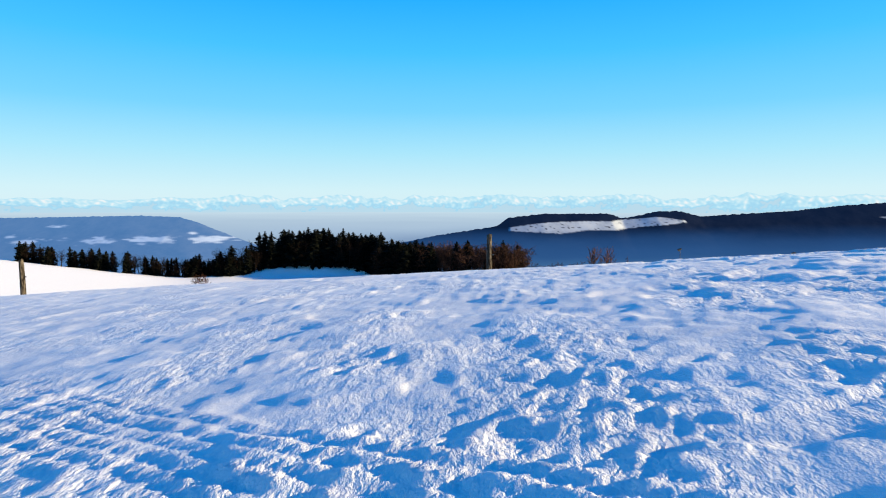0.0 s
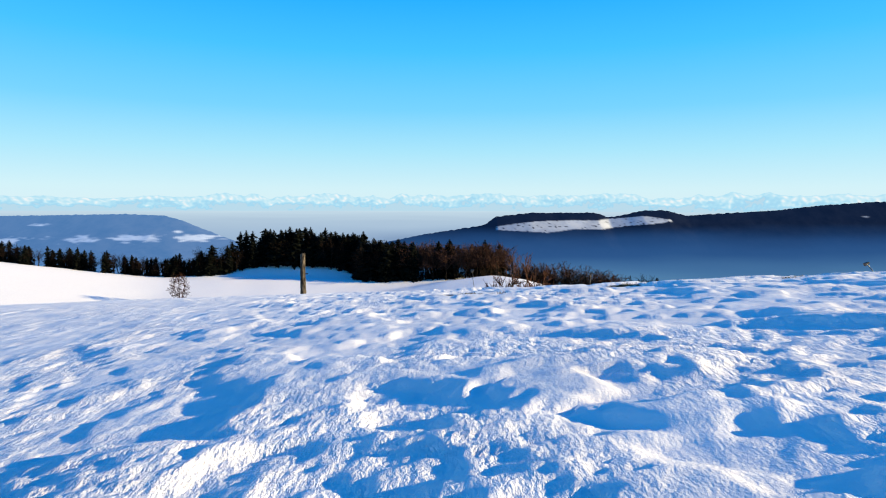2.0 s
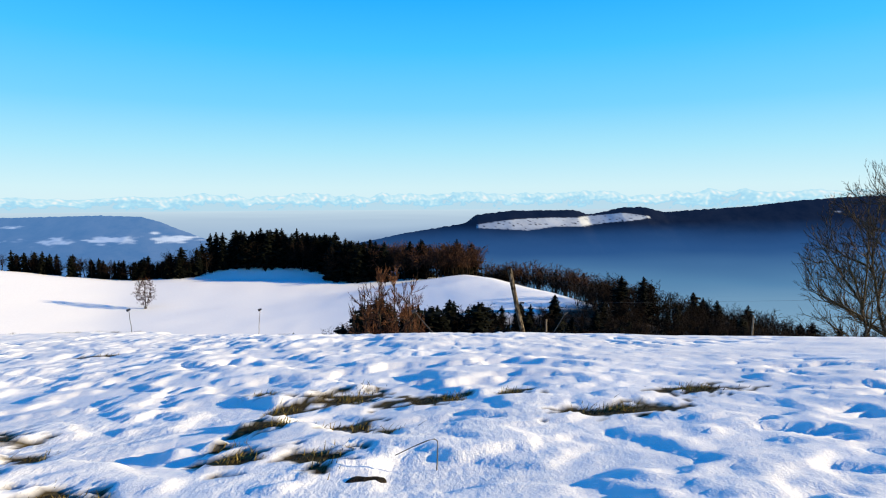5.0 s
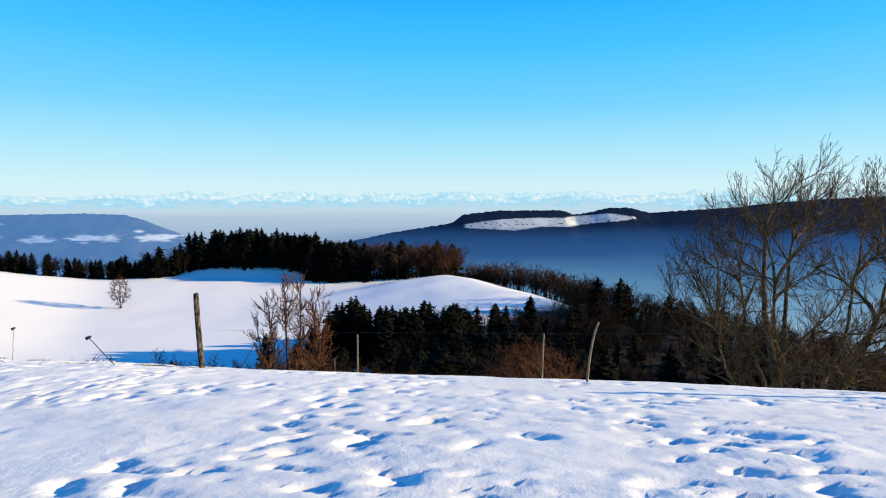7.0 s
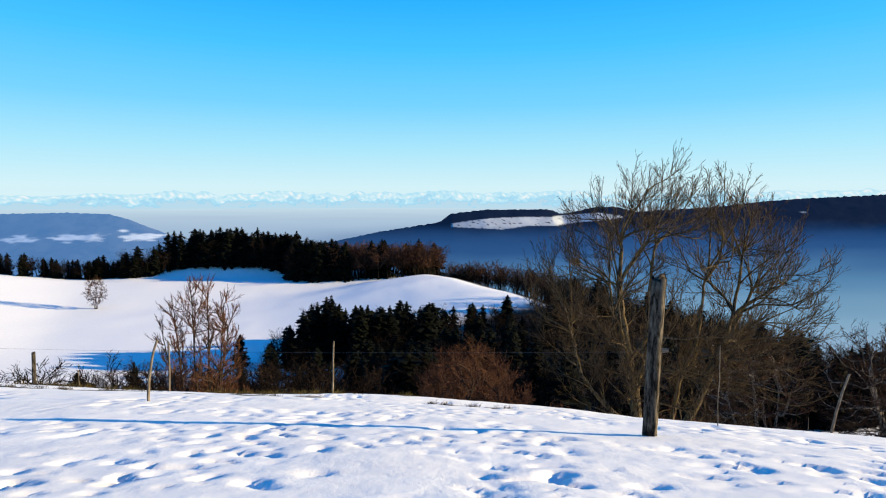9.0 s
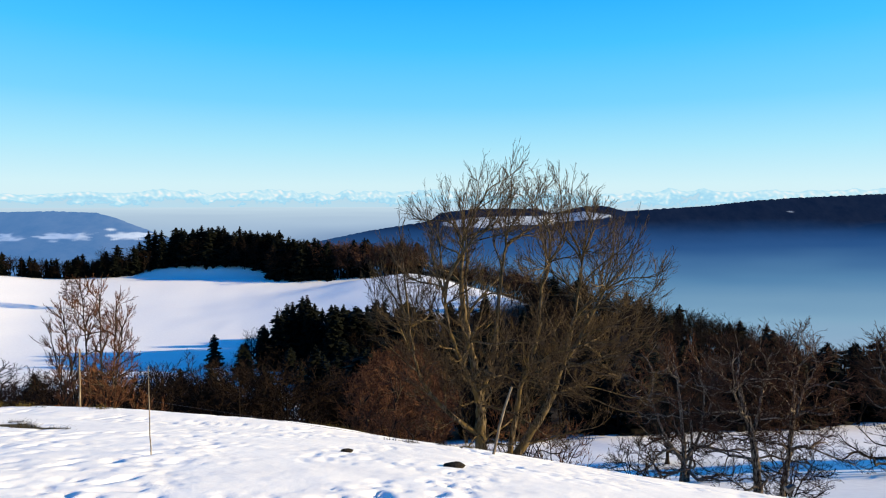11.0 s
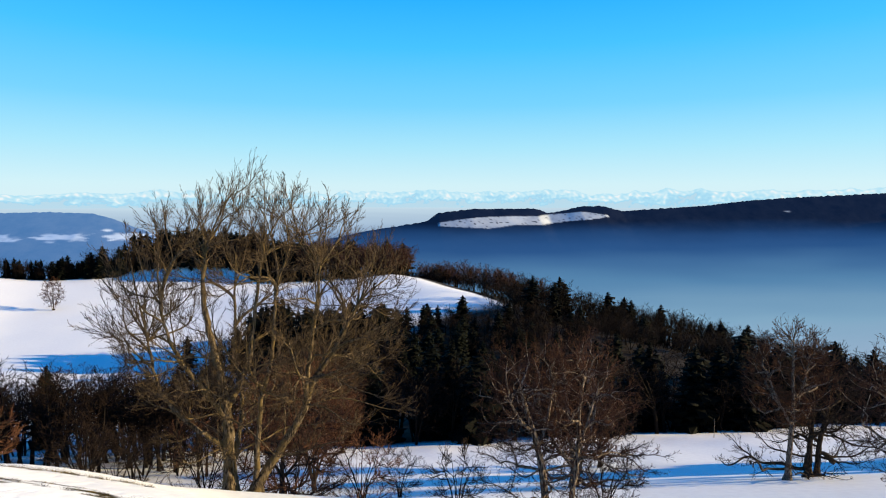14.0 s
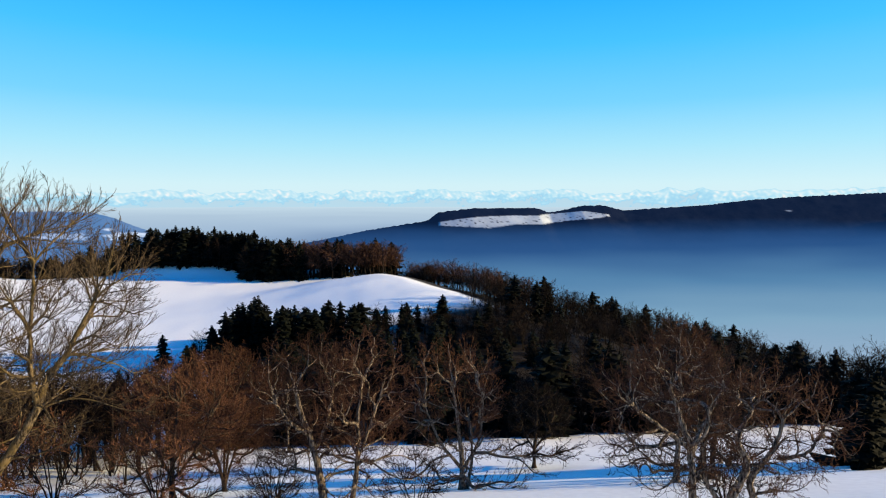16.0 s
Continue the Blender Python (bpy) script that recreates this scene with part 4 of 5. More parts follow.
crown_tree("round_tree", 73.7, 86.5, ((((-0.3, 0, -0.8), (-0.3, 0, 3.0), (-0.1, 0, 6.0), (0.1, 0, 10.0)), 0.32, 0.09), (((-0.3, 0, 3.0), (1.6, 0.2, 5.4), (2.6, 0.2, 8.0)), 0.18, 0.07), (((-0.3, 0, 3.0), (-1.8, 0.2, 5.4), (-2.6, 0.2, 8.2)), 0.18, 0.07)),
           ((0.4, 0, 7.6, 4.9, 4.4, 5.0, 2.6, 0.8), (1.4, 0, 3.0, 6.4, 4.0, 1.4, 1.2, 0.2)), 110, 43, dict(TWIGS_FAR, least=0.024), BARK_BROWN, TWIG_GREY, "small rounded leafless tree in the snowy field", FIELD, 2.0, 0.05, 1.6, 8)
crown_tree("round_tree", 31.5, 70.5, tuple((((0, 0, -0.8), (0.25 * a, 0.2 * b, 1.6), (1.6 * a, 1.4 * b, 6.5), (3.0 * a, 2.4 * b, 12.0)), 0.22, 0.06) for a, b in ((0, 0.4), (0.6, -0.5), (-0.6, -0.5), (1.1, 0.5), (-1.1, 0.5))),
           ((0.2, 0, 10.2, 5.6, 5.0, 7.0, 7.0, 1.0),), 170, 44, dict(TWIGS_FAR, least=0.02), BARK_BROWN, TWIG_BROWN, "dense russet leafless tree below the pasture rim", FIELD, 1.0, 0.03, 2.0, 9, 0.6)
crown_tree("slender_tree", 32.2, 113.0, ((((0, 0, -0.8), (0.1, 0, 4.0), (-0.1, 0, 8.0), (0.3, 0, 13.0)), 0.24, 0.07), (((0.1, 0, 4.4), (1.4, 0.2, 7.0), (2.0, 0.2, 10.4)), 0.14, 0.06)),
           ((0.6, 0, 9.4, 3.6, 3.4, 5.2, 4.4, 1.0),), 55, 45, dict(TWIGS_FAR, least=0.03), BARK_PALE, TWIG_GREY, "slender leafless tree at the snowfield's lower edge", FIELD, 3.0, 0.07, 2.0, 6)
SAPLINGS = tuple((((x0, y0, -0.6), (x0 + 0.1 * lean, y0, 3.0), (x0 + 0.45 * lean, y0 + 0.2 * x0, 0.55 * top), (x0 + lean, y0 + 0.5 * x0, top)), r0, 0.03)
                 for x0, y0, lean, top, r0 in ((-1.0, 0.1, -0.7, 14.0, 0.15), (-0.5, 0.4, -0.2, 15.0, 0.12), (0.3, 0, 0.1, 15.4, 0.15), (0.7, -0.2, 0.8, 14.6, 0.12), (-0.8, -0.3, -1.6, 12.4, 0.08), (0.1, 0.4, 1.6, 13.0, 0.08)))
SAPLINGS += tuple((((0.7, 0, -0.4), (0.9 + 0.16 * out, 0.1 * k, 3.2), (0.9 + 0.55 * out, 0.25 * k - 0.5, 4.6 + 0.3 * k), (0.9 + out, 0.3 * k - 0.6, 6.0 + 0.55 * k)), 0.06, 0.02) for k, out in enumerate((4.2, 3.7, 3.6, 3.0, 2.6)))
crown_tree("sapling_clump", 9.6, 42.7, SAPLINGS, ((-0.1, 0, 11.0, 2.7, 2.4, 5.0, 4.0, 0.8), (2.3, 0, 5.8, 2.4, 1.6, 2.6, 1.6, 0.2)), 130, 51, dict(TWIGS_NEAR, kids=[6, 3], angle=[20, 22], up=[0.10, 0.08, 0.07], bend=[0.03, 0.04, 0.05], least=0.012), BARK_BROWN, TWIG_BROWN,
           "clump of slender leafless saplings behind the fence", wiggle=0.015, twig_length=1.1, sprigs=7, lift=2.2, reach=2.6)
for k, (bx, by, hh, lab) in enumerate(((41.2, 51.0, 4.6, "low grey leafless shrub standing in snow"), (30.5, 30.5, 5.0, "leafless brown undergrowth beside the ash tree"), (38.5, 31.0, 4.6, "tangled leafless brown shrub on the slope"), 
                                       (20.5, 43.0, 6.0, "leafless grey-brown thicket in the hollow"), (13.5, 41.0, 4.2, "low leafless thicket beside the saplings"), (52.0, 30.5, 4.0, "low leafless shrub under the fruit trees"), (44.0, 33.0, 4.0, "grey leafless shrub on the snowy slope"),
                                       (67.0, 26.0, 3.6, "tangled low shrub beside the fruit tree"), (35.5, 27.0, 4.6, "russet leafless shrub behind the ash stems"))):
    r = np.random.default_rng(300 + k)
    w = hh * r.uniform(0.42, 0.55)
    feet = [(math.cos(a), math.sin(a)) for a in np.arange(7) * 0.9 + r.uniform(0, 6)]
    crown_tree("shrub", bx, by, tuple((((0.12 * c, 0.12 * d, -0.4), (0.3 * c, 0.3 * d, 0.25 * hh), (0.55 * w * c, 0.55 * w * d, 0.7 * hh)), 0.045, 0.018) for c, d in feet),
               ((0, 0, 0.45 * hh, w, w, 0.5 * hh, 0.4 * hh, 1.0),), 30, 310 + k, dict(TWIGS_NEAR, kids=[4, 3], segs=[3, 2, 1], sides=[3, 2, 2], least=0.011), BARK_FAR, TWIG_BROWN if k in (1, 2, 8) else TWIG_GREY, lab, "shrubs on the slope", 0.15, 0.06, 0.22 * hh, 7, 0.5, "shrub")

# ---- woods: pattern trees, then copies ----
SPRUCE_LABEL = "dark green spruce standing in the winter wood"
BARE_LABEL = "leafless broad-leaved tree at the edge of the wood"
wood_rng = np.random.default_rng(99)
spruces = [conifer("spruce", 400 + k, 24.0, SPRUCE_LABEL, s) for k, s in enumerate((0.22, 0.26, 0.31, 0.24, 0.34))]
bares = []
for k in range(5):
    r = np.random.default_rng(500 + k)
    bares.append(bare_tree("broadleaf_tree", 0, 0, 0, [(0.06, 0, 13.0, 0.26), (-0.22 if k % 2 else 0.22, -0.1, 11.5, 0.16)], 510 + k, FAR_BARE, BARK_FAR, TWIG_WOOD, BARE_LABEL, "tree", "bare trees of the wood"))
russet = []
for k in range(3):
    russet.append(bare_tree("beech_tree", 0, 0, 0, ((0.1, 0, 13.0, 0.24), (-0.2, -0.1, 12.5, 0.18)), 530 + k, dict(FAR_BARE, least=0.06), BARK_FAR, TWIG_RUSSET, "leafless beech with a round russet crown", "tree", "russet trees of the ridge"))
young = []
for k in range(3):
    young.append(bare_tree("young_tree", 0, 0, 0, ((0, 0, 6.6, 0.12), (0.3, 0.1, 6.0, 0.08), (-0.3, -0.1, 6.0, 0.08)), 540 + k, dict(FAR_BARE, least=0.028), BARK_FAR, TWIG_GREY if k else TWIG_WOOD, "young leafless tree in the brushy hollow", "tree", "young trees of the hollow"))
used = set()


def wood_spot(kind, x, y, h):
    """Pattern and pose of a tree about h metres tall."""
    pool, tall = {"spruce": (spruces, 24.0), "bare": (bares, 19.0), "russet": (russet, 19.0), "young": (young, 9.6)}[kind]
    src = pool[int(wood_rng.integers(len(pool)))]
    s = h / tall
    wide = s * wood_rng.uniform(0.9, 1.25) * (1.0 if kind == "spruce" else 1.2)
    return src, pose(x, y, height(x, y) - 0.3, 0, 0, wood_rng.uniform(0, 360)), (wide, wide, s)


def wood_tree(kind, x, y, h):
    """A tree of its own; each pattern itself is the first of its kind."""
    src, m, sc = wood_spot(kind, x, y, h)
    ob = src
    if src.name in used:
        ob = copy_thing(src, m)
    used.add(src.name)
    ob.matrix_basis = m
    ob.scale = sc


def scatter(n, region, h0, h1, gap, share, mass=None, other="bare"):
    """region(u, v) gives a place from two random numbers; trees keep gap metres apart."""
    placed = []
    tries = 0
    while len(placed) < n and tries < n * 25:
        tries += 1
        x, y = region(wood_rng.random(), wood_rng.random())
        if any((x - a) ** 2 + (y - b) ** 2 < gap * gap for a, b in placed):
            continue
        placed.append((x, y))
        kind = "spruce" if wood_rng.random() < share else other
        h = wood_rng.uniform(h0, h1)
        if mass is None:
            wood_tree(kind, x, y, h)
        else:
            mass.append(wood_spot(kind, x, y, h))


def wood_mass(name, spots, label):
    """Trees too many and too far to be told apart, as one mesh."""
    co, polys, mats, n = [], [], [], 0
    slots = []
    for src, m, sc in spots:
        full = np.array(m @ Matrix.Diagonal((*sc, 1)))
        for p in src.children:
            me = p.data
            if me.materials[0] not in slots:
                slots.append(me.materials[0])
            v = np.empty(len(me.vertices) * 3, np.float32)
            me.vertices.foreach_get("co", v)
            i = np.empty(len(me.loops), np.int32)
            me.loops.foreach_get("vertex_index", i)
            k = me.polygons[0].loop_total
            i = i.reshape(-1, k)
            if k == 3:
                i = np.concatenate([i, i[:, :1]], 1)
            else:
                i = i
            co.append(v.reshape(-1, 3) @ full[:3, :3].T + full[:3, 3])
            tri = np.concatenate([i[:, :3], i[:, [0, 2, 3]]]) if k == 4 else i[:, :3]
            polys.append(tri + n)
            mats.append(np.full(len(tri), slots.index(me.materials[0]), np.int32))
            n += len(co[-1])
    me = mesh_of(name, np.concatenate(co), np.concatenate(polys), flat=True)
    for m in slots:
        me.materials.append(m)
    me.polygons.foreach_set("material_index", np.concatenate(mats))
    return tagged(new(name, me), label, "woodland", kind="stuff")


# spruce wood on the knoll across the field
scatter(64, lambda u, v: (-152 + 102 * u, 484 + 4 * math.sin(u * 5) + 20 * v), 25, 31, 3.8, 0.72)
scatter(34, lambda u, v: (-52 + 36 * u, 452 - 10 * u + 30 * v), 25, 31, 4.0, 0.7)
scatter(54, lambda u, v: (-22 + 74 * u, 446 - 12 * u + 28 * v), 26, 31, 4.2, 0.12, None, "russet")
scatter(14, lambda u, v: (-184 + 36 * u, 480 + 10 * v), 15, 24, 4.0, 0.6)
# tree line at the field's far corner
scatter(80, lambda u, v: (-345 + 190 * u, 478 + 12 * v), 13, 19, 3.2, 0.45)
scatter(40, lambda u, v: (-235 + 75 * u, 476 + 12 * v), 12, 17, 2.6, 0.5)
# along the snow shoulder and down its wooded far side
scatter(60, lambda u, v: (70 + 74 * u + 16 * v, 520 - 140 * u + 30 * v), 22, 28, 3.8, 0.05, None, "russet")
scatter(50, lambda u, v: (112 + 150 * u, 296 + 60 * v - 30 * u), 20, 26, 5.0, 0.15)
# spruces and thicket at the near edge of the far field
scatter(9, lambda u, v: (-26 + 14 * u, 243 + 18 * v), 12, 20, 3.0, 0.65)
scatter(40, lambda u, v: (-13 + 55 * u, 243 + 6 * math.sin(u * 9) + 20 * v), 16, 27, 3.0, 0.72)
scatter(40, lambda u, v: (30 + 90 * u, 256 + 26 * v), 12, 17, 4.4, 0.2)
# first rows of the dark wood beyond the snowy field in the valley
scatter(76, lambda u, v: (14 + 190 * u, 122 + 16 * v), 17, 24, 4.2, 0.35)
scatter(34, lambda u, v: (-46 + 54 * u, 97 + 34 * v), 16, 22, 4.5, 0.0, None, "bare")
scatter(34, lambda u, v: (-42 + 58 * u, 103 + 24 * v), 17, 22, 3.0, 0.02, None, "bare")
scatter(9, lambda u, v: (-4 + 22 * u, 84 + 20 * v), 9, 13, 4.0, 0.0, None, "young")
# what stands behind them
mass = []
scatter(35, lambda u, v: (-150 + 130 * u, 500 + 30 * v), 28, 33, 4.0, 0.6, mass)
scatter(35, lambda u, v: (-30 + 95 * u, 478 - 24 * u + 26 * v), 24, 30, 4.2, 0.1, mass, "russet")
scatter(76, lambda u, v: (118 + 170 * u, 330 + 80 * v - 30 * u), 20, 26, 5.0, 0.12, mass)
scatter(59, lambda u, v: (14 + 200 * u, 136 + 70 * v), 15, 23, 5.0, 0.35, mass)
scatter(42, lambda u, v: (64 + 74 * u + 10 * v, 512 - 140 * u + 22 * v), 12, 18, 3.0, 0.05, mass, "young")
# extra trees mostly hidden by the front spruces, added to shade the field
scatter(40, lambda u, v: (0 + 66 * u, 262 + 22 * v), 13, 17, 3.6, 0.5, mass)
scatter(50, lambda u, v: (20 + 115 * u, 222 + 44 * v), 13, 19, 4.5, 0.3, mass)
scatter(32, lambda u, v: (-80 + 105 * u, 118 + 105 * v), 8, 13, 5.0, 0.03, mass, "young")
scatter(49, lambda u, v: (-34 + 76 * u, 196 + 52 * v), 9, 15, 4.2, 0.45, mass)
scatter(21, lambda u, v: (20 + 60 * u, 190 + 60 * v), 12, 18, 4.2, 0.5, mass)
scatter(40, lambda u, v: (-70 + 92 * u, 128 + 34 * v), 16, 21, 3.6, 0.06, mass, "bare")
# from x = 124 on: unseen spruces added to shade a band of field
for x, y, h in ((-39, 251, 14), (-49.5, 143, 18), (108, 60, 11), (98, 52, 8), (103, 57, 11), (106, 63, 12), (112, 58, 13), (116, 66, 15), (120, 61, 14), (124, 58, 16), (128, 62, 19), (133, 59, 18), (139, 64, 21), (146, 61, 20), (129, 66, 16), (136, 68, 18), (152, 66, 20)):
    wood_tree("spruce", x, y, h)
scatter(120, lambda u, v: (92 + 150 * u, 236 + 84 * v + 10 * u), 11, 16, 4.0, 0.12, mass, "young")
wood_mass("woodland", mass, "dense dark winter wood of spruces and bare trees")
# lone trees in the far field
crown_tree("lone_bush", -153.5, 374.5, tuple((((0.5 * c, 0.5 * d, -1.0), (1.2 * c, 1.2 * d, 4.0), (2.6 * c, 2.4 * d, 9.0), (3.4 * c, 3.0 * d, 14.0)), 0.2, 0.08) for c, d in ((-1, 0), (-0.4, 0.8), (0.3, -0.8), (1, 0.1), (0.1, 0.2))),
           ((0, 0, 10.0, 5.8, 5.0, 9.0, 8.0, 1.0),), 70, 611, dict(TWIGS_FAR, least=0.034), BARK_BROWN, TWIG_BROWN, "lone leafless clump of trees in the snowy field", "", 1.5, 0.05, 2.6, 6, 0.6)


# ---- fence ----
def fence_post(x, y, h, radius, lean_x, lean_y, seed, label):
    r = np.random.default_rng(seed)
    post = thing("fence_post", x, y, height(x, y), label, "post", "old fence posts")
    bm = bmesh.new()
    rings, sides = 14, 14
    off = r.normal(0, 0.10, sides)
    rows = []
    for i in range(rings + 1):
        f = i / rings
        zz = -0.3 + (h + 0.3) * f
        row = []
        for j in range(sides):
            a = 2 * np.pi * j / sides
            rad = radius * (1 + off[j] + 0.06 * math.sin(3 * f + seed) + r.normal(0, 0.025)) * (1.06 - 0.12 * f)
            top = (0.02 * r.normal() + 0.015 * math.cos(a)) if i == rings else 0
            row.append(bm.verts.new((rad * math.cos(a) + lean_x * zz + 0.02 * math.sin(2.5 * f + seed), rad * math.sin(a) + lean_y * zz, zz + top)))
        rows.append(row)
    for i in range(rings):
        for j in range(sides):
            bm.faces.new((rows[i][j], rows[i][(j + 1) % sides], rows[i + 1][(j + 1) % sides], rows[i + 1][j]))
    bm.faces.new(rows[-1])
    for f in bm.faces:
        f.smooth = True
    part("shaft", bm, POST_WOOD, post)
    bm = bmesh.new()
    bmesh.ops.create_cone(bm, cap_ends=True, segments=10, radius1=0.022, radius2=0.016, depth=0.07, matrix=Matrix.Translation((lean_x * h * 0.55 + radius + 0.02, 0, h * 0.55)) @ Matrix.Rotation(radians(90), 4, "Y"))
    part("insulator", bm, INSULATOR, post, "small black wire insulator")
    return post


def stake(x, y, h, radius, lean_x, lean_y, seed, mat, label, crook=0.0, cap=False):
    """A thin fence stake, straight or crooked, some with an insulator on top."""
    r = np.random.default_rng(seed)
    ob = thing("fence_stake", x, y, height(x, y), label, "stake", "thin fence stakes")
    t = Tubes()
    zs = np.linspace(-0.2, h, 9)
    t.add([(lean_x * z + crook * math.sin(2.6 * z / h) + r.normal(0, 0.004), lean_y * z + r.normal(0, 0.004), z) for z in zs], [radius * (1.1 - 0.3 * i / 8) for i in range(9)], 7)
    part_mesh("shaft", t.mesh("shaft"), mat, ob)
    if cap:
        bm = bmesh.new()
        bmesh.ops.create_cone(bm, cap_ends=True, segments=10, radius1=0.035, radius2=0.022, depth=0.09, matrix=Matrix.Translation((lean_x * h, lean_y * h, h)) @ Matrix.Rotation(radians(65), 4, "Y"))
        part("insulator", bm, INSULATOR, ob, "black plastic insulator")
    return ob


def dry_stalk(x, y, points, label):
    t = Tubes()
    t.add(curve_through(points, 12), np.linspace(0.0028, 0.0016, 12), 6)
    me = t.mesh("dry_stalk")
    me.materials.append(STAKE_WOOD)
    ob = new("dry_stalk", me)
    ob.matrix_basis = pose(x, y, height(x, y))
    return tagged(ob, label, "stalk")


fence_post(-13.8, 17.6, 1.1, 0.065, 0.0, 0.0, 1, "dark weathered wooden post at the snowfield's rim")
fence_post(-0.5, 17.2, 1.22, 0.075, 0.02, 0.0, 2, "weathered wooden post with tawny grass at its foot")
fence_post(13.45, 11.35, 1.32, 0.046, -0.16, 0.33, 3, "leaning weathered wooden post in the snow")
fence_post(25.08, 5.2, 1.47, 0.068, 0.02, 0.0, 4, "split dark wooden post in the snow")
fence_post(9.5, 23.0, -1.25 - height(9.5, 23.0), 0.06, 0.02, 0.0, 6, "dark wooden post behind the rim")
stake(19.55, 7.9, 0.80, 0.018, 0.20, 0.0, 11, STAKE_WOOD, "crooked pale birch stake in the snow", -0.05)
stake(21.05, 16.7, 0.38 - height(21.05, 16.7), 0.028, 0.03, 0.0, 12, STAKE_WOOD, "pale straight stake on the rim")
stake(15.54, 14.2, 0.41, 0.009, 0.0, 0.0, 23, STAKE_WOOD, "thin pale plastic stake on the rim")
stake(31.1, 10.5, 1.25, 0.026, 0.28, 0.0, 13, STAKE_WOOD, "leaning pale debarked stake", -0.04)
stake(15.6, 19.4, -0.16 - height(15.6, 19.4), 0.03, 0.03, 0.0, 14, STAKE_WOOD, "grey weathered stake behind the rim", 0.03)
stake(26.6, 6.7, 1.0, 0.006, 0.0, 0.0, 15, STAKE_WOOD, "thin white plastic fence stake")
dry_stalk(11.4, 2.25, ((0, 0, -0.03), (0.005, 0, 0.06), (0.0, 0, 0.115), (-0.06, 0, 0.10), (-0.15, 0.01, 0.055)), "bent pale straw stalk standing in crusted snow")
stake(4.2, 15.5, 0.62, 0.008, -0.12, 0.0, 17, INSULATOR, "thin dark stake with a black insulator", 0, True)
stake(7.2, 16.0, 0.95, 0.008, 0.08, 0.0, 18, STAKE_WOOD, "thin pale stake with a black insulator", 0, True)
stake(11.8, 11.6, 0.55, 0.009, -0.85, 0.0, 19, INSULATOR, "thin leaning stake with a black insulator", 0, True)
stake(14.0, 11.8, 0.6, 0.009, 0.6, 0.0, 20, INSULATOR, "thin stake leaning away from the post", 0, True)
stake(33.0, 5.3, 0.32, 0.009, 0.0, 0.0, 21, INSULATOR, "short dark stake with a black insulator", 0, True)
stake(106.5, 110.5, 4.0, 0.06, 0.0, 0.0, 22, STAKE_WOOD, "tall pale pole at the wood's edge")


def wire(points, sag, radius, label):
    t = Tubes()
    for a, b in zip(points[:-1], points[1:]):
        f = np.linspace(0, 1, 14)
        t.add([(a[0] + (b[0] - a[0]) * s, a[1] + (b[1] - a[1]) * s, a[2] + (b[2] - a[2]) * s - sag * 4 * s * (1 - s)) for s in f], [radius] * 14, 5)
    me = t.mesh("fence_wire")
    me.materials.append(WIRE)
    return tagged(new("fence_wire", me), label, "wire")


zp = lambda x, y, h: (x, y, height(x, y) + h)
wire([zp(13.45, 11.35, 0.72), zp(25.14, 5.2, 0.8)], 0.06, 0.0011, "thin dark wire strung between the wooden posts")
wire([zp(26.6, 6.7, 0.62), zp(33.0, 5.3, 0.30)], 0.03, 0.001, "thin black wire of an electric fence")


# ---- dry grass, earth and crumbs on the snow ----
def grass_patch(spots, name, mat, label, seed, per, h, tuft=0.0):
    """Blades on the snow's true surface, leaning every way; tuft gathers them into clumps."""
    r = np.random.default_rng(seed)
    xy = []
    for px, py, sx, sy in spots:
        n = int(per * sx * sy * 60) + 12
        q = r.normal(0, 0.5, (n, 2)) * (sx, sy) + (px, py)
        if tuft:
            heart = r.normal(0, 0.55, (max(n // 60, 2), 2)) * (sx, sy) + (px, py)
            q = heart[r.integers(len(heart), size=n)] + r.normal(0, tuft, (n, 2))
        xy.append(q)
    xy = np.concatenate(xy)
    n = len(xy)
    z = land(xy[:, 0], xy[:, 1]) + np.where(xy[:, 1] < 17, drift(xy[:, 0].copy(), xy[:, 1].copy()), 0) * 0.75 - 0.022
    a, hh, lean, w = r.uniform(0, 6.3, n), h * r.uniform(0.3, 1.3, n), r.normal(0, 1.0, n), r.uniform(0.002, 0.0045, n)
    rows = []
    for f in (0, 0.55, 1):
        bx, by_ = xy[:, 0] + np.cos(a + 1.57) * lean * hh * f * f + 0.02 * f, xy[:, 1] + np.sin(a + 1.57) * lean * hh * f * f
        for side in (-1, 1):
            ww = w * (1 - 0.85 * f) * side
            rows.append(np.stack([bx + np.cos(a) * ww, by_ + np.sin(a) * ww, z + hh * f * (1 - 0.3 * np.abs(lean) * f)], 1))
    co = np.stack(rows, 1).reshape(-1, 3)
    tris = (np.array(((0, 1, 3), (0, 3, 2), (2, 3, 5), (2, 5, 4)))[None] + 6 * np.arange(n)[:, None, None]).reshape(-1, 3)
    me = mesh_of(name, co, tris, flat=True)
    me.materials.append(mat)
    return tagged(new(name, me), label, "grass", kind="stuff")


grass_patch(BARE_SPOTS, "grass", GRASS_DARK, "flattened dark grass showing through thin snow", 701, 420, 0.026)
grass_patch(BARE_SPOTS, "grass", GRASS, "dry straw-coloured grass blades through thin snow", 702, 120, 0.05, 0.045)
edge = [(x, float(np.interp(x, (8, 14, 17, 20, 22, 24), (13.6, 12.1, 11.1, 10.8, 10.4, 9.3))) + 0.3 * math.sin(x * 1.7), 0.5, 0.25) for x in (8.2, 9.0, 12.0, 15.3, 15.9, 16.6, 17.2, 18.0, 18.4, 20.4, 20.9, 21.2, 23.4, 24.6)]
edge += [(1.8 + 0.45 * k, 16.7, 0.4, 0.12) for k in range(8)]
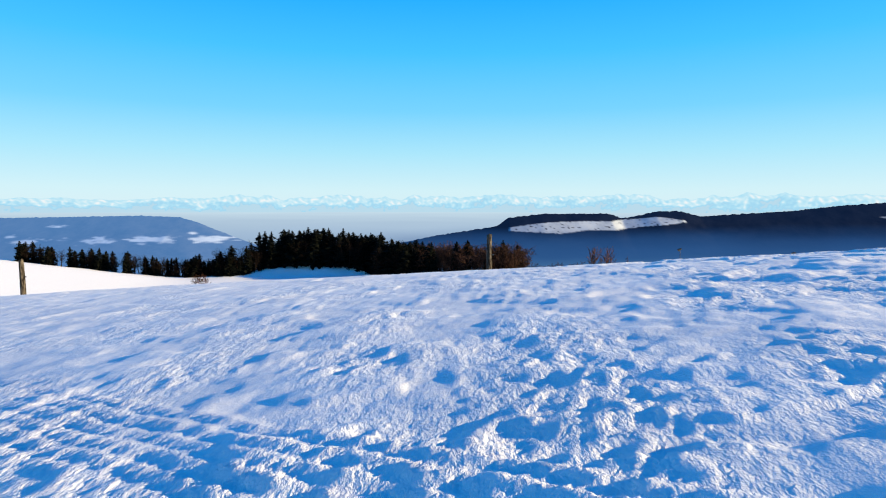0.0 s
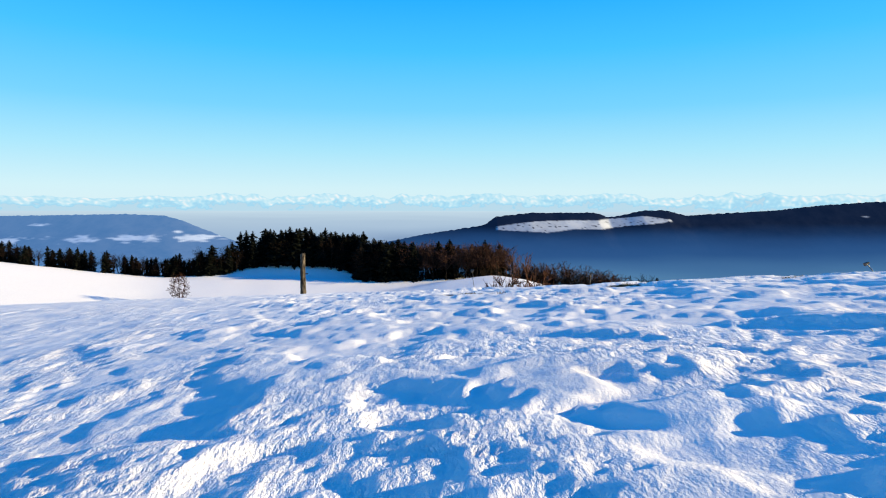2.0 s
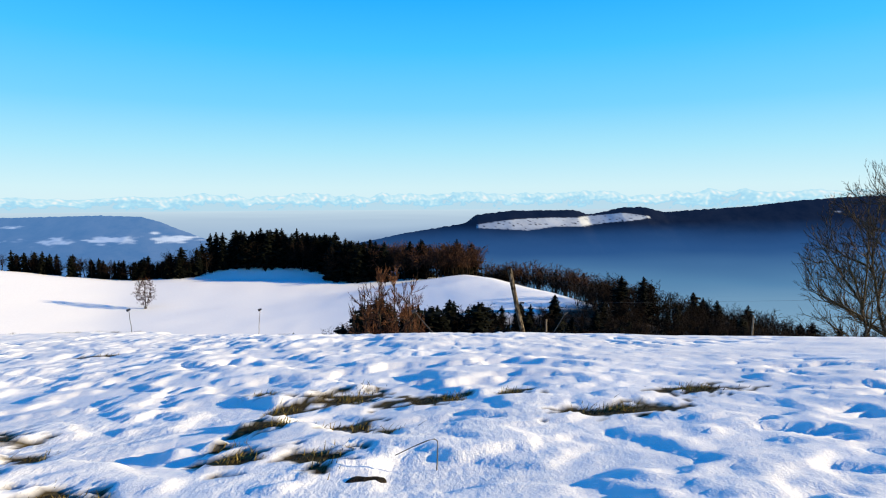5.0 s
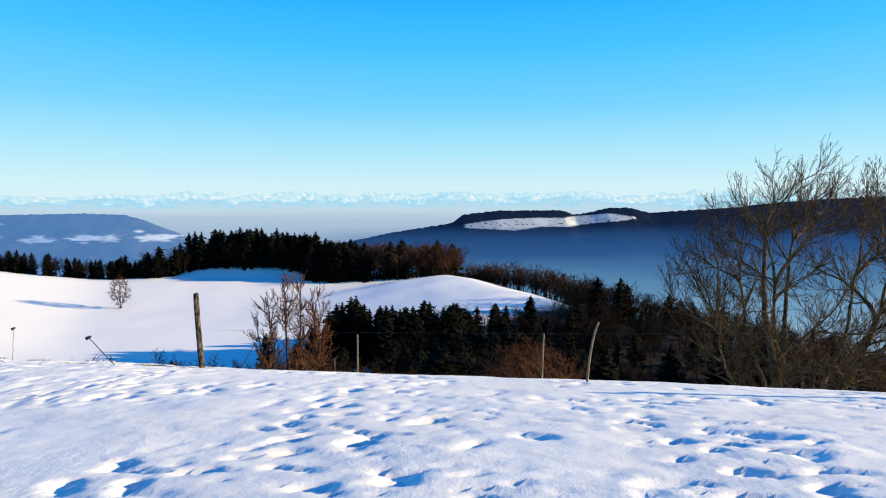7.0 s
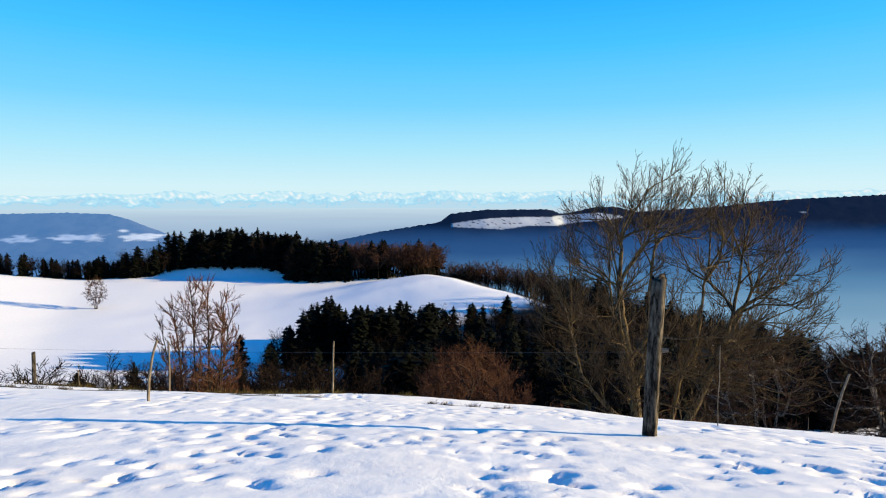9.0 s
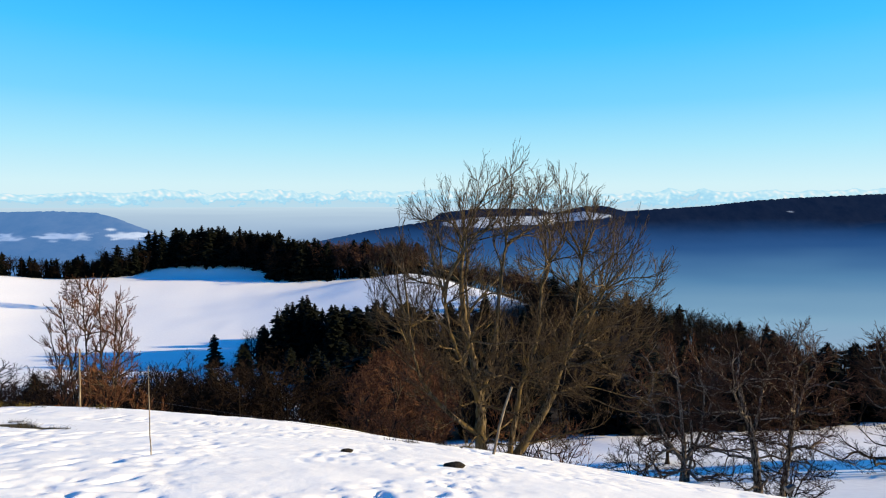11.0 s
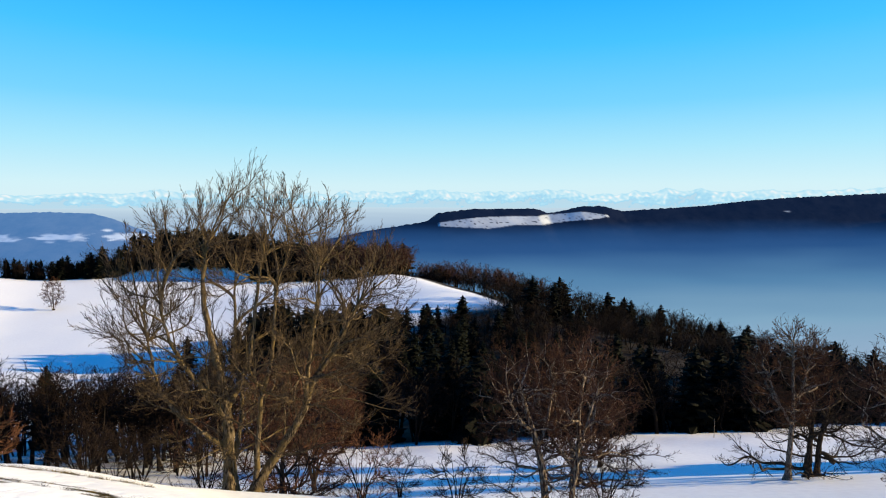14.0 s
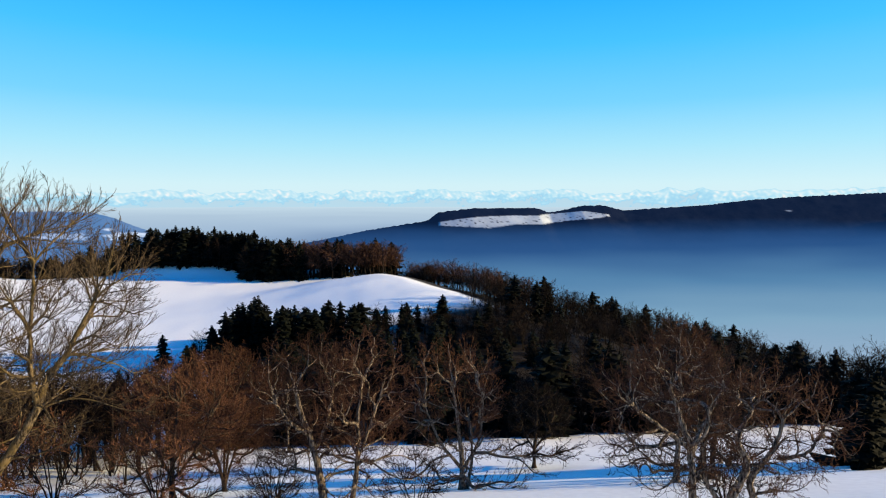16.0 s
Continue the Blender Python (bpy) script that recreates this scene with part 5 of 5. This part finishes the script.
edge += [(-0.5, 17.0, 0.45, 0.18), (-0.2, 17.1, 0.3, 0.15)] + [(29.5 + 0.8 * k, 11.6 + 0.15 * k, 0.5, 0.3) for k in range(14)]
grass_patch(edge, "grass", GRASS_DARK, "tawny tufts of grass along the pasture rim", 703, 34, 0.075, 0.06)

rim_tufts = [(x, y, 0.34, 0.12) for x, y in [(15.1, 13.6), (15.5, 13.4), (16.0, 13.4), (16.5, 13.3), (17.0, 13.3), (18.8, 13.1), (19.2, 13.1), (19.6, 13.1), (19.9, 13.3), (20.2, 13.3), (20.5, 13.4), (20.9, 13.4), (21.4, 13.6), (23.1, 13.6), (27.8, 14.5), (27.9, 14.6), (28.2, 14.6), (28.4, 14.8), (28.7, 14.9), (29.1, 15.1), (29.3, 15.4), (28.8, 17.8), (29.8, 17.8), (30.1, 17.8), (30.4, 17.8), (31.7, 17.8), (28.8, 15.0), (29.0, 15.5), (28.5, 17.6), (29.4, 17.6), (30.5, 17.6), (31.1, 17.6), (32.0, 17.6), (32.7, 17.1)]]
grass_patch(rim_tufts, "grass", GRASS, "yellowed tussocks of grass on the snowy rim", 704, 46, 0.13, 0.07)
grass_patch(rim_tufts, "grass", GRASS_DARK, "dark matted grass under the rim's tussocks", 705, 90, 0.07, 0.09)


def molehill(x, y, size, seed, label, sink=0.18):
    r = np.random.default_rng(seed)
    bm = bmesh.new()
    bmesh.ops.create_icosphere(bm, subdivisions=3, radius=size)
    for v in bm.verts:
        k = 1 + 0.22 * noise.noise(v.co * (2.2 / size) + Vector((seed, 0, 0))) + r.normal(0, 0.03)
        v.co = Vector((v.co.x * k * 1.5, v.co.y * k, v.co.z * k * 0.42))
    me = bpy.data.meshes.new("molehill")
    bm.to_mesh(me)
    bm.free()
    me.materials.append(EARTH)
    ob = new("molehill", me)
    ob.matrix_basis = pose(x, y, height(x, y) + size * sink)
    return tagged(ob, label, "molehill", "molehills")


molehill(30.0, 7.4, 0.09, 1, "small dark molehill on the snow")
molehill(11.14, 2.16, 0.062, 2, "dark burrow mouth of earth in a snow hollow", -0.12)
molehill(28.6, 8.3, 0.06, 3, "small dark clod of earth on the snow")
